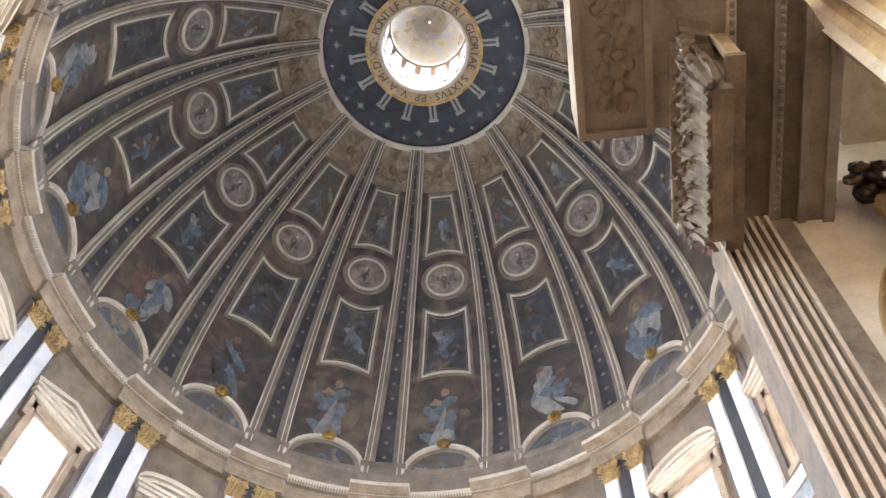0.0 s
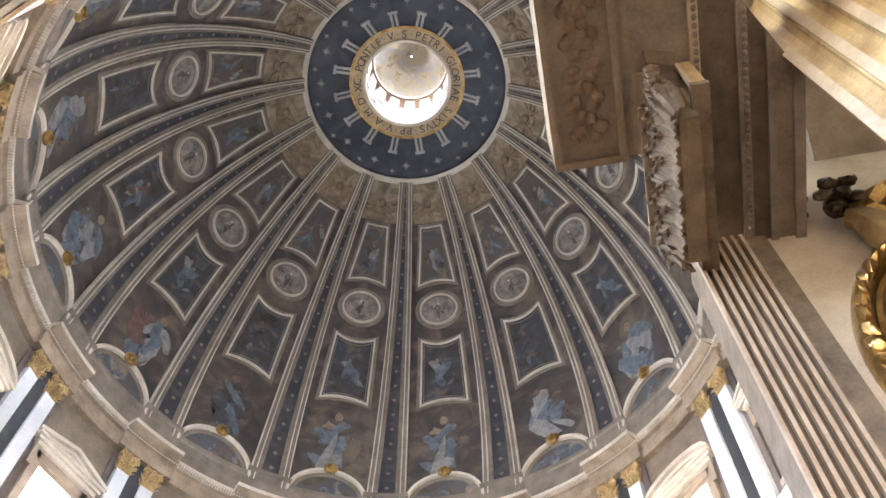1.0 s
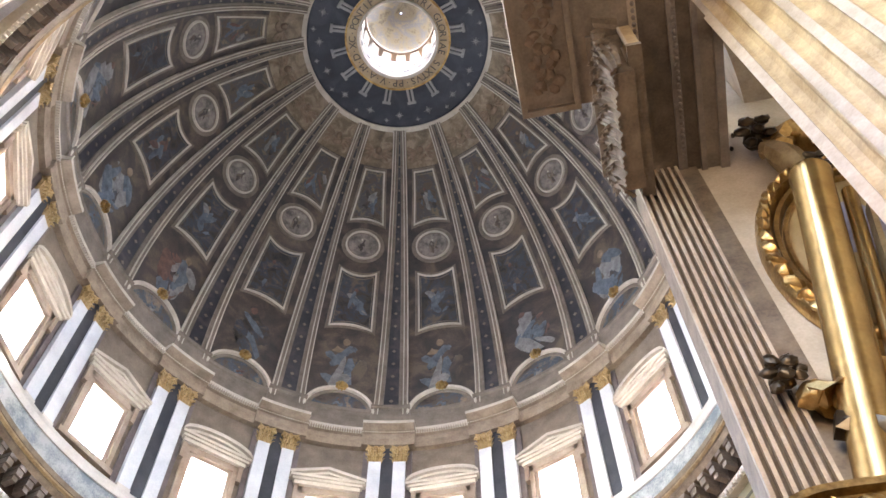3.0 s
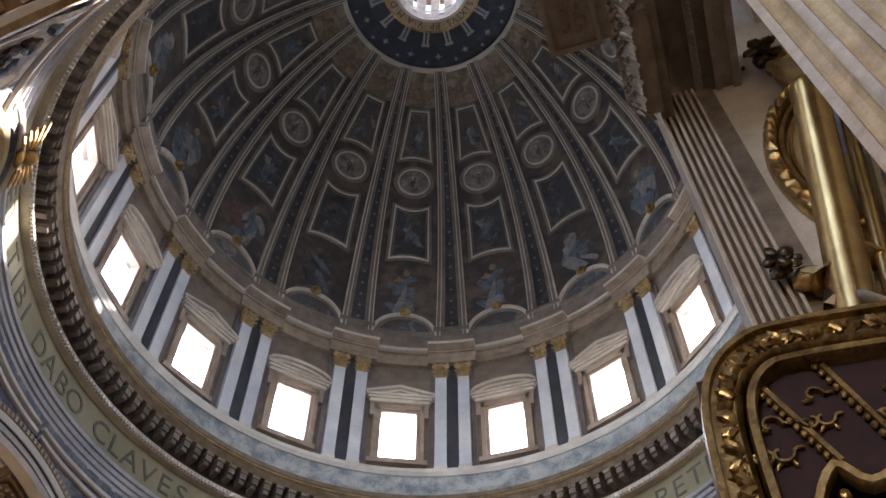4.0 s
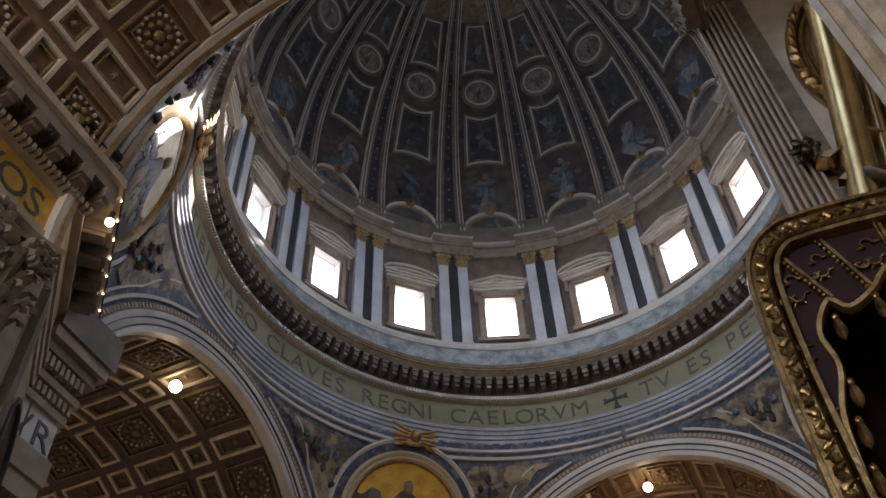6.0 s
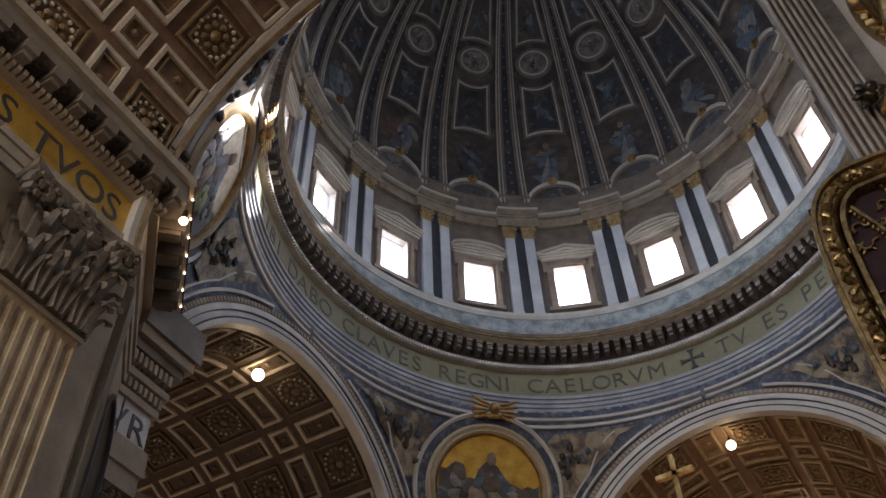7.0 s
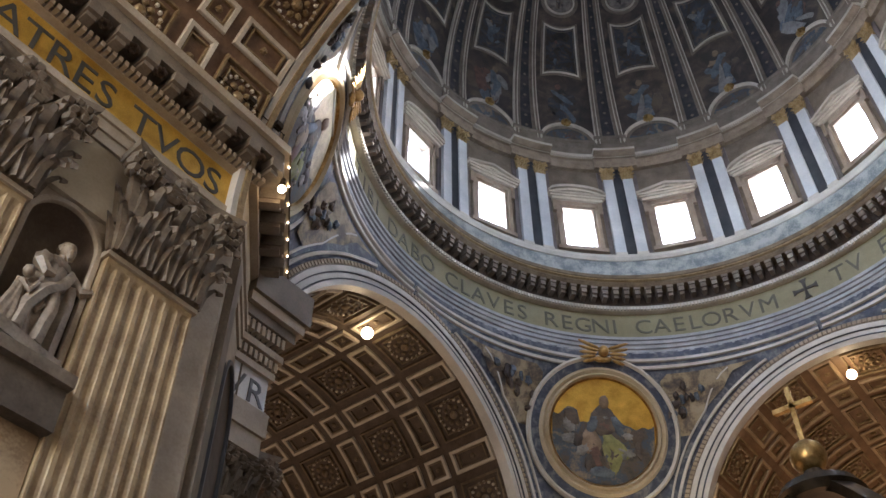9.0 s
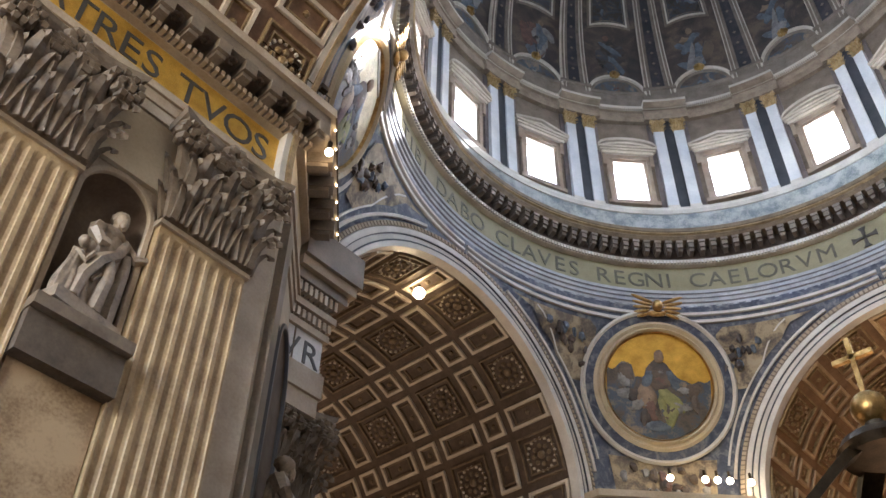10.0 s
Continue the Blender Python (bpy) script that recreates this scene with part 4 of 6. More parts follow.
def medallion(label, seed, ground):
    th = thing("medallion", label, "mosaic medallion", "pendentive medallions")
    part("blue_border", disc_ring(Shape(), 4.75, 5.55, 0.25, 0.3).mesh("blue_border", BLUE_BAND, True), th, "blue star-studded border")
    part("outer_frame", disc_ring(Shape(), 5.45, 5.8, 0.35, 0.5).mesh("outer_frame", MARBLE, True), th)
    part("marble_frame", disc_ring(disc_ring(Shape(), 4.05, 4.4, 0.3, 0.6), 4.4, 4.85, 0.3, 0.5).mesh("marble_frame", CREAM, True), th, "pale round stepped frame")
    part("gilt_fillet", disc_ring(Shape(), 3.95, 4.1, 0.3, 0.42).mesh("gilt_fillet", GILT, True), th, "thin gilt fillet")
    d = Shape()
    d.grid([[(4.1 * s * math.cos(TAU * i / 48), 4.1 * s * math.sin(TAU * i / 48), 0.2) for i in range(48)] for s in (1, 0.6, 0.3, 0.01)], close_v=True)
    part("gold_ground", d.mesh("gold_ground", ground), th, "gold mosaic ground")
    sh = Shape()
    rnd = random.Random(seed)
    z = 0.2
    xs = np.linspace(-3.85, 3.85, 34)
    top = [0.5 + 0.5 * math.sin(x * 2.1 + seed) * math.exp(-abs(x) / 3) + 0.35 * noise.noise((x * 1.3, seed, 0)) + (0.9 if x < -1.9 else 0.0) for x in xs]
    low = [-math.sqrt(4.05 ** 2 - x * x) for x in xs]
    sh.grid([[(x, a + (b - a) * j / 6, z + 0.03) for x, a, b in zip(xs, low, top)] for j in range(7)], slot=6)

    def fold(x, y, lx, ly, turn_, slot, wob=0.4):
        rot = Matrix.Translation((x, y, z + 0.05)) @ Matrix.Rotation(turn_, 4, "Z")
        sh.blob((0, 0, 0), (lx, ly, 0.1), rot, 14, 6, slot, wob, rnd.randint(0, 99))

    for i in range(16):
        fold(rnd.uniform(-3.2, 3.2), rnd.uniform(-2.6, 0.2), rnd.uniform(0.3, 0.8), rnd.uniform(0.2, 0.45), rnd.uniform(0, 3), rnd.choice((0, 0, 6, 5)), 0.6)
    fold(0.0, 0.75, 1.05, 1.15, 0.0, 0, 0.2)
    fold(-0.75, 0.5, 0.95, 0.4, 1.0, 1)
    fold(0.95, 0.55, 0.95, 0.4, -1.0, 1)
    fold(0.0, 0.45, 0.7, 0.45, -0.4, 4)
    fold(0.1, 0.95, 0.55, 0.25, 0.5, 5)
    fold(-0.95, -0.9, 0.75, 1.0, 0.2, 7, 0.2)
    fold(-0.7, -1.6, 1.3, 0.42, 1.9, 4)
    fold(0.95, -1.1, 1.25, 0.5, -0.7, 2, 0.25)
    fold(0.9, -2.0, 1.3, 0.45, 1.3, 2, 0.3)
    fold(0.3, -1.9, 1.2, 0.3, 1.8, 2)
    fold(-0.1, -3.0, 0.95, 0.42, 0.0, 1)
    fold(-2.4, 0.9, 0.55, 0.75, 0.3, 0)
    fold(-2.6, 0.3, 0.4, 0.6, 0.6, 5)
    fold(-2.6, -0.7, 0.6, 0.4, 0.1, 5)
    fold(2.5, -0.2, 0.6, 0.5, 0.3, 0)
    sh.blob((0.05, 2.15, z + 0.08), (0.38, 0.55, 0.2), None, 10, 6, 3, 0.2, seed)
    part("figure_relief", sh.mesh("figure_relief", [NIGHT, ROBE_BLUE, ROBE_GREEN, FLESH, ROBE_RED, ROBE_PALE, SCENE, FLESH], True), th, "seated draped shape in dark mosaic")
    return th


def winged(th, m):
    s = Shape()
    s.blob((0, 0, 0.2), (0.42, 0.5, 0.4), m, 10, 7)
    for sx in (-1, 1):
        for i in range(5):
            rot = m @ Matrix.Translation((sx * 0.4, 0.25 - 0.2 * i, 0.15)) @ Matrix.Rotation(sx * (0.35 - 0.16 * i), 4, "Z")
            s.blob((sx * 0.75, 0, 0), (0.95 - 0.1 * i, 0.15, 0.1), rot, 9, 6, 0, 0.25, i)
    s.blob((0, -0.6, 0.05), (0.8, 0.25, 0.2), m, 9, 6, 0, 0.4, 3)
    part("winged_head", s.mesh("winged_head", GILT, True), th, "gilt winged head shape")


PEND_L = ["round mosaic medallion of a seated draped shape on gold", "round mosaic medallion with a blue-robed shape on gold", "round mosaic in the pendentive with a draped shape", "round mosaic in the pendentive with a robed shape"]
for k in range(3):
    q = quarter(-k)
    pe = thing("pendentive", "curved pendentive with blue mosaic borders and angel fields", "pendentive", "pendentives", "structure", q)
    part("surface", ME_PEND, pe)
    part("border_moulding", ME_PFR, pe)
    part("angel_field", ME_PF, pe, "dark mosaic field with winged shapes")
    part("winged_relief", ME_ANG, pe, "winged draped shapes in dark mosaic")
    # first medallion's gold is paler: sunlight on it is painted into the ground
    md = medallion(PEND_L[k], 5 + k, stone("sunlit_gold_mosaic", (0.34, 0.29, 0.18), (0.66, 0.60, 0.42), 1.6, 0.5, 0.1, 0.4) if k == 0 else GOLD_TESSERA)
    md.matrix_world = q @ (Matrix.Translation((0.15, 0.15, 1.8)) @ MED @ Matrix.Scale(0.93, 4) if k == 0 else MED)
    winged(md, Matrix.Translation((0, 5.95, 0.6)))

# ---------------------------------------------------------------- vaults
def vault(name, label, m, length, radius, zc, mats, big=3.1, small=1.45, gap=0.85, a0=-95, a1=95, rosette=True):
    """A barrel vault with raised coffer frames; its axis runs along +y from the origin, one mesh with several materials."""
    s = Shape()
    na = 64
    sec = lambda r, y: [(r * math.sin(radians(a0 + (a1 - a0) * i / na)), y, zc + r * math.cos(radians(a0 + (a1 - a0) * i / na))) for i in range(na + 1)]
    s.grid([sec(radius, y) for y in np.linspace(0, length, 12)])
    s.grid([sec(radius + 1.0, y) for y in np.linspace(0, length, 12)])

    def at(u, y, h=0.0):
        a = u / radius
        r = radius - h
        return Vector((r * math.sin(a), y, zc + r * math.cos(a))), Vector((-math.sin(a), 0, -math.cos(a)))

    period = big + small + 2 * gap
    total = math.pi * radius
    n_arc = int(total / period)
    period_u = total / (n_arc + 0.0)
    su = period_u / period
    for iy in range(int(length / period)):
        for iu in range(n_arc):
            u0 = -total / 2 + iu * period_u + gap * su / 2
            y0 = iy * period + gap / 2
            for wu, du in ((big * su, 0.0), (small * su, (big + gap) * su)):
                for wy, dy in ((big, 0.0), (small, big + gap)):
                    cu, cy = u0 + du + wu / 2, y0 + dy + wy / 2
                    if not a0 < math.degrees(cu / radius) < a1:
                        continue
                    path = []
                    for (ua, ya), (ub, yb) in (((-1, -1), (1, -1)), ((1, -1), (1, 1)), ((1, 1), (-1, 1)), ((-1, 1), (-1, -1))):
                        for q in range(2):
                            path.append((cu + (ua + (ub - ua) * q / 2) * wu / 2, cy + (ya + (yb - ya) * q / 2) * wy / 2))
                    pts = [at(*p) for p in path]
                    large = wu > 2 * su and wy > 2
                    s.rail([p for p, _ in pts], [n for _, n in pts], 0.16 if large else 0.27, 0.22, True, slot=2 if large else 1)
                    pts = [at(cu + (p[0] - cu) * 0.72, cy + (p[1] - cy) * 0.72) for p in path]
                    s.rail([p for p, _ in pts], [n for _, n in pts], 0.12, 0.18, True, slot=2)
                    p, n = at(cu, cy)
                    q = Matrix.Translation(p) @ n.to_track_quat("Z", "Y").to_matrix().to_4x4()
                    if rosette and wu > 2 * su and wy > 2:
                        k = min(wu, wy) / 2
                        for i in range(18):
                            a = TAU * i / 18
                            s.blob((0.74 * k * math.cos(a), 0.74 * k * math.sin(a), 0.1), (0.13, 0.13, 0.12), q, 5, 3, 1)
                        for i in range(8):
                            a = TAU * i / 8
                            s.blob((0.42 * k * math.cos(a), 0.42 * k * math.sin(a), 0.08), (0.2, 0.2, 0.14), q, 6, 4, 2)
                        s.blob((0, 0, 0.1), (0.32, 0.32, 0.2), q, 8, 5, 2)
                    else:
                        s.blob((0, 0, 0.04), (0.22, 0.22, 0.12), q, 7, 4, 2, 0.4, iu)
    return solid(name, s.mesh(name, mats), label, "vault", kind="structure", m=m)


DARKBROWN = stone("dark_brown_stucco", (0.06, 0.042, 0.03), (0.13, 0.095, 0.07), 1.2, 0.7)
PALE_FRAME = stone("pale_gilded_frame", (0.42, 0.36, 0.28), (0.70, 0.63, 0.52), 0.8, 0.5)
vault("ceiling_side_arm", "dark coffered barrel vault with pale frames and rosettes", Matrix.Translation((-AD - 0.5, 0, 0)) @ Matrix.Rotation(radians(90), 4, "Z"), 45, 12.12, AZ, [DARKBROWN, PALE_FRAME, DULL_GILT])
vault("ceiling_choir", "warm brown and gold coffered barrel vault", Matrix.Translation((0, AD + 0.5, 0)), 45, 12.12, AZ, [stone("warm_brown_stucco", (0.15, 0.085, 0.042), (0.27, 0.165, 0.09), 0.9, 0.6), stone("tan_frame", (0.3, 0.2, 0.11), (0.5, 0.37, 0.23), 0.9, 0.5), OLD_GILT])
vault("ceiling_nave", "brown coffered nave vault with pale frames and gilt ornament", Matrix.Translation((0, -AD - 0.3, 0)) @ Matrix.Rotation(radians(180), 4, "Z"), 46, 13.3, AZ + 0.5, [stone("russet_stucco", (0.12, 0.068, 0.04), (0.24, 0.145, 0.085), 1.0, 0.65), PALE_FRAME, OLD_GILT], 2.7, 1.35, 0.8, -38, 75)

# ---------------------------------------------------------------- floor and piers
solid("floor", Shape().box(-75, 75, -80, 80, -0.4, 0).mesh("floor", FLOOR), "polished marble church floor", "floor", kind="structure")


def prism(shape, plan, z0, z1, slot=0):
    return shape.loft([[(x, y, z) for x, y in plan] for z in (z0, z1)], slot)


PLAN = [(-14, -36), (-14, -20.5), (-20.5, -14), (-36, -14), (-36, -36)]
ME_PIER = prism(Shape(), PLAN, 0, 36.0).mesh("pier_body", TRAVERTINE)
NOTCH = [(-14, -36), (-14, -28.95), (-15.7, -28.95), (-15.7, -26.05), (-14, -26.05), (-14, -20.5), (-20.5, -14), (-36, -14), (-36, -36)]
me_n = Shape()
prism(me_n, PLAN, 0, 20.2)
prism(me_n, NOTCH, 20.2, 27.0)
prism(me_n, PLAN, 27.0, 36.0)
solid("pier", me_n.mesh("pier", TRAVERTINE), "massive pale stone crossing pier with a hollow niche", "pier", "crossing piers", "structure")
for k in (1, 2):
    solid("pier", ME_PIER, "massive pale stone crossing pier with chamfered face", "pier", "crossing piers", "structure", quarter(-k) @ Matrix.Translation((0, 0, 0 if k == 2 else -3.2)))
def outward(d):
    return [(-14 + d, -48), (-14 + d, -20.5 + d * 0.42), (-20.5 + d * 0.42, -14 + d), (-48, -14 + d), (-48, -14.5), (-20.8, -14.5), (-14.5, -20.8), (-14.5, -48)]
ent = thing("entablature", "great stone entablature with lettered gold frieze round the pier", "entablature", kind="structure")
# lower cornice course is darker stone, its underside shade put into the colour
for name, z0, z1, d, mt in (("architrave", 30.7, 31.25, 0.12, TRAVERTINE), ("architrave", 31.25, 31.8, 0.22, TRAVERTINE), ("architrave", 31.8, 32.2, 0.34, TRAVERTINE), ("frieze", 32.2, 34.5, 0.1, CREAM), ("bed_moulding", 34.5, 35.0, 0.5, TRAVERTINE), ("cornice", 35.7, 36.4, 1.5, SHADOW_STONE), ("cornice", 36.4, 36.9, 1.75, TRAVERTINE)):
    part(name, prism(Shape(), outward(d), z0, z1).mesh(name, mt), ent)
for k in (1, 2):
    copy_thing(ent, quarter(-k) @ Matrix.Translation((0, 0, 0 if k == 2 else -3.2)))
solid("wall_south", Shape().box(-48, -14.6, -80, -36, 0, 46).mesh("wall_south", TRAVERTINE), "pale stone nave wall", "wall", kind="structure")
solid("wall_arm_end", Shape().box(-68, -66, -20, 20, 0, 50).mesh("wall_arm_end", TRAVERTINE), "plain end wall of the side arm", "wall", kind="structure")
solid("wall_choir_end", Shape().box(-20, 20, 66, 68, 0, 50).mesh("wall_choir_end", TRAVERTINE), "plain end wall of the choir", "wall", kind="structure")
solid("wall_nave_end", Shape().box(-20, -10, -72, -70, 0, 62).box(10, 36, -72, -70, 0, 62).box(-10, 10, -72, -70, 0, 15).box(-10, 10, -72, -70, 45, 62).mesh("wall_nave_end", TRAVERTINE), "plain end wall of the nave", "wall", kind="structure")

# the last of these, on the east, is added to stop stray sunlight
for name, b in (("wall_choir_left", (-14.6, -13, 30, 68, 0, 36)), ("wall_choir_right", (13, 14.6, 30, 68, 0, 36)), ("wall_arm_near", (-68, -30, -14.6, -13.2, 0, 36)), ("wall_arm_far", (-68, -30, 13.2, 14.6, 0, 36)), ("wall_east", (20, 36, 24, 26, 0, 66))):
    solid(name, Shape().box(*b).mesh(name, TRAVERTINE), "plain pale stone side wall", "wall", kind="structure")
# added wall and flat ceiling, there to block sun and sky leaks
solid("wall_north", Shape().box(34, 36, -72, 24, 0, 66).mesh("wall_north", TRAVERTINE), "plain added wall keeping sun and sky out of the far aisle", "wall", kind="structure")
solid("ceiling_aisle", Shape().box(8.0, 36, -72, -22, 66, 67).box(22.5, 36, -22, -5.5, 66, 67).box(17, 22.5, -22, -16, 66, 67).box(-20, -13, -80, -21.6, 46, 47).mesh("ceiling_aisle", TRAVERTINE), "plain added ceiling keeping out sky light", "ceiling", kind="structure")
# unseen area lamps added to brighten the nave, side arm and choir
lamp("nave_fill", "AREA", look((0, -69.8, 30), (0, 0, 46)), 660, (1, 0.79, 0.57), 20, 30)
lamp("arm_fill", "AREA", look((-44, 0, 8), (-42, 0, 45)), 150, (1, 0.72, 0.46), 14, 24)
lamp("choir_fill", "AREA", look((0, 44, 8), (0, 42, 45)), 165, (1, 0.66, 0.38), 14, 24)
lamp("lantern_light", "AREA", look((0, 0, 113), (0, 0, 0)), 150, (0.9, 0.95, 1), 6)

# ---------------------------------------------------------------- nave side: pilasters, niche, entablature
def fluted(shape, w, d, z0, z1, n=7, m=None, slot=0, k=0.2):
    """Fluted pilaster face towards -y: plate, rounded fillets and stopped hollows."""
    step = 2 * w / n
    sec = []
    for i in range(n):
        x = -w + i * step
        sec += [(x, 0), (x + step * 0.14, 0), (x + step * 0.2, k * 0.5), (x + step * 0.38, k), (x + step * 0.62, k), (x + step * 0.8, k * 0.5), (x + step * 0.86, 0)]
    sec += [(w, 0), (w, d), (-w, d)]
    secs = [[(x, y, z) for x, y in sec] for z in (z0, z1 - 0.5)]
    top = [[(x, min(y, 0.0) if y < 0.3 else y, z) for x, y in sec] for z in (z1 - 0.25, z1)]
    secs += top
    if m is not None:
        secs = [[m @ Vector(p) for p in q] for q in secs]
    return shape.loft(secs, slot)


def giant_pilaster(m, label, w=1.95, z1=25.6, cap=5.0, mat=None, cmat=None, seed=0):
    th = thing("pilaster", label, "pilaster", "giant pilasters", "structure", m)
    part("shaft", fluted(Shape(), w, 0.7, 1.2, z1, k=0.11).mesh("shaft", mat or FLUTED, False), th)
    part("base", Shape().box(-w - 0.3, w + 0.3, -0.3, 0.7, 0, 0.7).box(-w - 0.18, w + 0.18, -0.18, 0.7, 0.7, 1.2, taper=0.1).mesh("base", MARBLE), th)
    part("astragal", Shape().box(-w - 0.12, w + 0.12, -0.14, 0.7, z1, z1 + 0.28).mesh("astragal", TRAVERTINE), th)
    part("capital", capital(w * 1.02, 1.15, cap, rows=((0.0, 0.38, 4, -0.36), (0.27, 0.4, 3, -0.44))).mesh("capital", cmat or CAPSTONE), th, "deeply carved leafy stone capital", Matrix.Translation((0, 0.15, z1 + 0.2)))
    return th


FACE_E = Matrix.Rotation(radians(90), 4, "Z")  # -y turned to +x
giant_pilaster(Matrix.Translation((-13.55, -23.9, 0)) @ FACE_E, "giant fluted pilaster in warm marble with leafy capital")
giant_pilaster(Matrix.Translation((-13.55, -31.2, 0)) @ FACE_E, "giant fluted pilaster in warm marble with leafy capital")
giant_pilaster(Matrix.Translation((-19.9, -13.5, 0)) @ FACE_E, "grey fluted pilaster on the far corner of the pier", 1.15, 21.9, 4.6, TRAVERTINE, SHADOW_STONE)


def niche(m, label, w, z0, z1, mat, frame_mat, deep=1.4, front=0.0):
    """A round-headed niche: hollow half-cylinder with a quarter-dome, spandrels and frame; opens to -y."""
    th = thing("niche", label, "niche", "pier niches", "structure", m)
    s = Shape()
    n = 14
    rows = [[(w * math.cos(math.pi * j / n), front + deep * math.sin(math.pi * j / n), z) for j in range(n + 1)] for z in np.linspace(z0, z1 - w, 6)]
    for i in range(1, 8):
        a = i / 7 * math.pi / 2 * 0.99
        rows.append([(w * math.cos(a) * math.cos(math.pi * j / n), front + deep * math.cos(a) * math.sin(math.pi * j / n), z1 - w + w * math.sin(a)) for j in range(n + 1)])
    s.grid(rows)
    # hollow gets a darker colour than the pier, painting the shade inside
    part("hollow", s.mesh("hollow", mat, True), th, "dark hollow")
    sp = Shape()
    arc = [(w * math.cos(math.pi * j / 18), z1 - w + w * math.sin(math.pi * j / 18)) for j in range(19)]
    sp.grid([[(x, front - 0.02, z) for x, z in arc], [(x * 1.05 if abs(x) > 0.7 * w else x, front - 0.02, z1 + 0.1) for x, z in arc]])
    part("spandrel", sp.mesh("spandrel", TRAVERTINE), th)
    f = Shape()
    path = [(w * 1.02, front, z0)] + [(w * 1.02 * math.cos(math.pi * j / 18), front, z1 - w + w * 1.02 * math.sin(math.pi * j / 18)) for j in range(19)] + [(-w * 1.02, front, z0)]
    f.rail(path, [(0, -1, 0)] * len(path), 0.26, 0.12)
    part("frame", f.mesh("frame", frame_mat, True), th)
    return th


def statue(m, label, h, seed):
    """A draped standing group, one plain mesh: robed body, bowed head, reaching arm and two small companions."""
    s = Shape()
    f = h / 5.5

    def drape(cx, cy, z0, z1, r0, r1, sway, folds, ph):
        rows = []
        for i in range(20):
            u = i / 19
            r = r0 + (r1 - r0) * u + 0.12 * r0 * math.sin(u * 5 + ph)
            row = []
            for j in range(64):
                p = TAU * j / 64
                deep = (1 - 0.55 * u)
                k = r * (1 + deep * (0.14 * math.sin(folds * p + 3.0 * u + ph) + 0.07 * math.sin((2 * folds + 1) * p - 5.0 * u)))
                row.append((f * (cx + k * math.cos(p) + sway * u * u), f * (cy + 0.62 * k * math.sin(p)), f * (z0 + (z1 - z0) * u)))
            rows.append(row)
        s.loft(rows)

    def limb(pts, r0, r1):
        secs = []
        for i, p in enumerate(pts):
            u = i / (len(pts) - 1)
            r = r0 + (r1 - r0) * u
            d = (Vector(pts[min(i + 1, len(pts) - 1)]) - Vector(pts[max(i - 1, 0)])).normalized()
            e1 = d.cross(Vector((0, 1, 0.2))).normalized()
            e2 = d.cross(e1)
            secs.append([(Vector(p) + (e1 * math.cos(TAU * j / 12) + e2 * math.sin(TAU * j / 12)) * r * (1 + 0.15 * math.sin(3 * j + i))) * f for j in range(12)])
        s.loft(secs)

    drape(0.1, 0.0, 0.0, 2.5, 1.05, 0.72, 0.1, 7, seed)
    drape(0.2, -0.02, 2.3, 4.15, 0.74, 0.62, 0.15, 6, seed + 2)
    s.blob((0.34 * f, 0.0, 4.1 * f), (0.72 * f, 0.42 * f, 0.36 * f), None, 18, 10, 0, 0.15, seed)
    limb([(0.38, -0.05, 4.2), (0.42, -0.14, 4.6)], 0.22, 0.2)
    s.blob((0.45 * f, -0.2 * f, 4.92 * f), (0.29 * f, 0.33 * f, 0.38 * f), None, 16, 12, 0, 0.1, seed)
    s.blob((0.45 * f, -0.05 * f, 5.05 * f), (0.33 * f, 0.34 * f, 0.32 * f), None, 14, 10, 0, 0.3, seed + 1)
    s.blob((0.45 * f, -0.42 * f, 4.62 * f), (0.18 * f, 0.14 * f, 0.3 * f), None, 12, 8, 0, 0.35, seed + 2)
    limb([(0.95, 0.0, 4.1), (1.25, -0.3, 3.6), (1.35, -0.6, 3.35), (1.65, -0.8, 3.55)], 0.32, 0.13)
    limb([(-0.3, -0.05, 4.0), (-0.6, -0.35, 3.4), (-0.35, -0.65, 3.0), (-0.1, -0.75, 3.05)], 0.32, 0.14)
    limb([(0.9, -0.3, 3.9), (0.5, -0.55, 3.0), (-0.2, -0.6, 2.2), (-0.6, -0.5, 1.2), (-0.7, -0.45, 0.2)], 0.2, 0.3)
    limb([(1.1, -0.3, 3.4), (1.0, -0.5, 2.4), (0.95, -0.5, 1.2), (1.0, -0.4, 0.1)], 0.22, 0.26)
    limb([(0.25, -0.55, 2.4), (0.3, -0.72, 1.6), (0.2, -0.6, 0.1)], 0.26, 0.24)
    for cx, top in ((-1.05, 2.9), (-0.5, 2.1)):
        drape(cx, -0.35, 0.0, top * 0.75, 0.42, 0.3, 0.12, 5, seed + top)
        s.blob(((cx + 0.16) * f, -0.4 * f, top * 0.92 * f), (0.22 * f, 0.23 * f, 0.26 * f), None, 12, 9, 0, 0.15, seed)
        limb([(cx, -0.4, top * 0.72), (cx + 0.3, -0.65, top * 0.6), (cx + 0.5, -0.7, top * 0.78)], 0.13, 0.08)
    s.box(-1.5 * f, 1.4 * f, -0.8 * f, 0.6 * f, -0.45 * f, 0.05 * f)
    return solid("statue", s.mesh("statue", WHITE_STATUE, True), label, "statue", "niche statues", m=m)


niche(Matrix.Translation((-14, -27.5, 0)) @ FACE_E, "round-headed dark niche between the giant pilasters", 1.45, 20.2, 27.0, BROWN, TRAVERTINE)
statue(Matrix.Translation((-14.1, -27.5, 20.65)) @ FACE_E @ Matrix.Rotation(radians(12), 4, "Z"), "pale marble draped statue group standing in the niche", 5.0, 4)
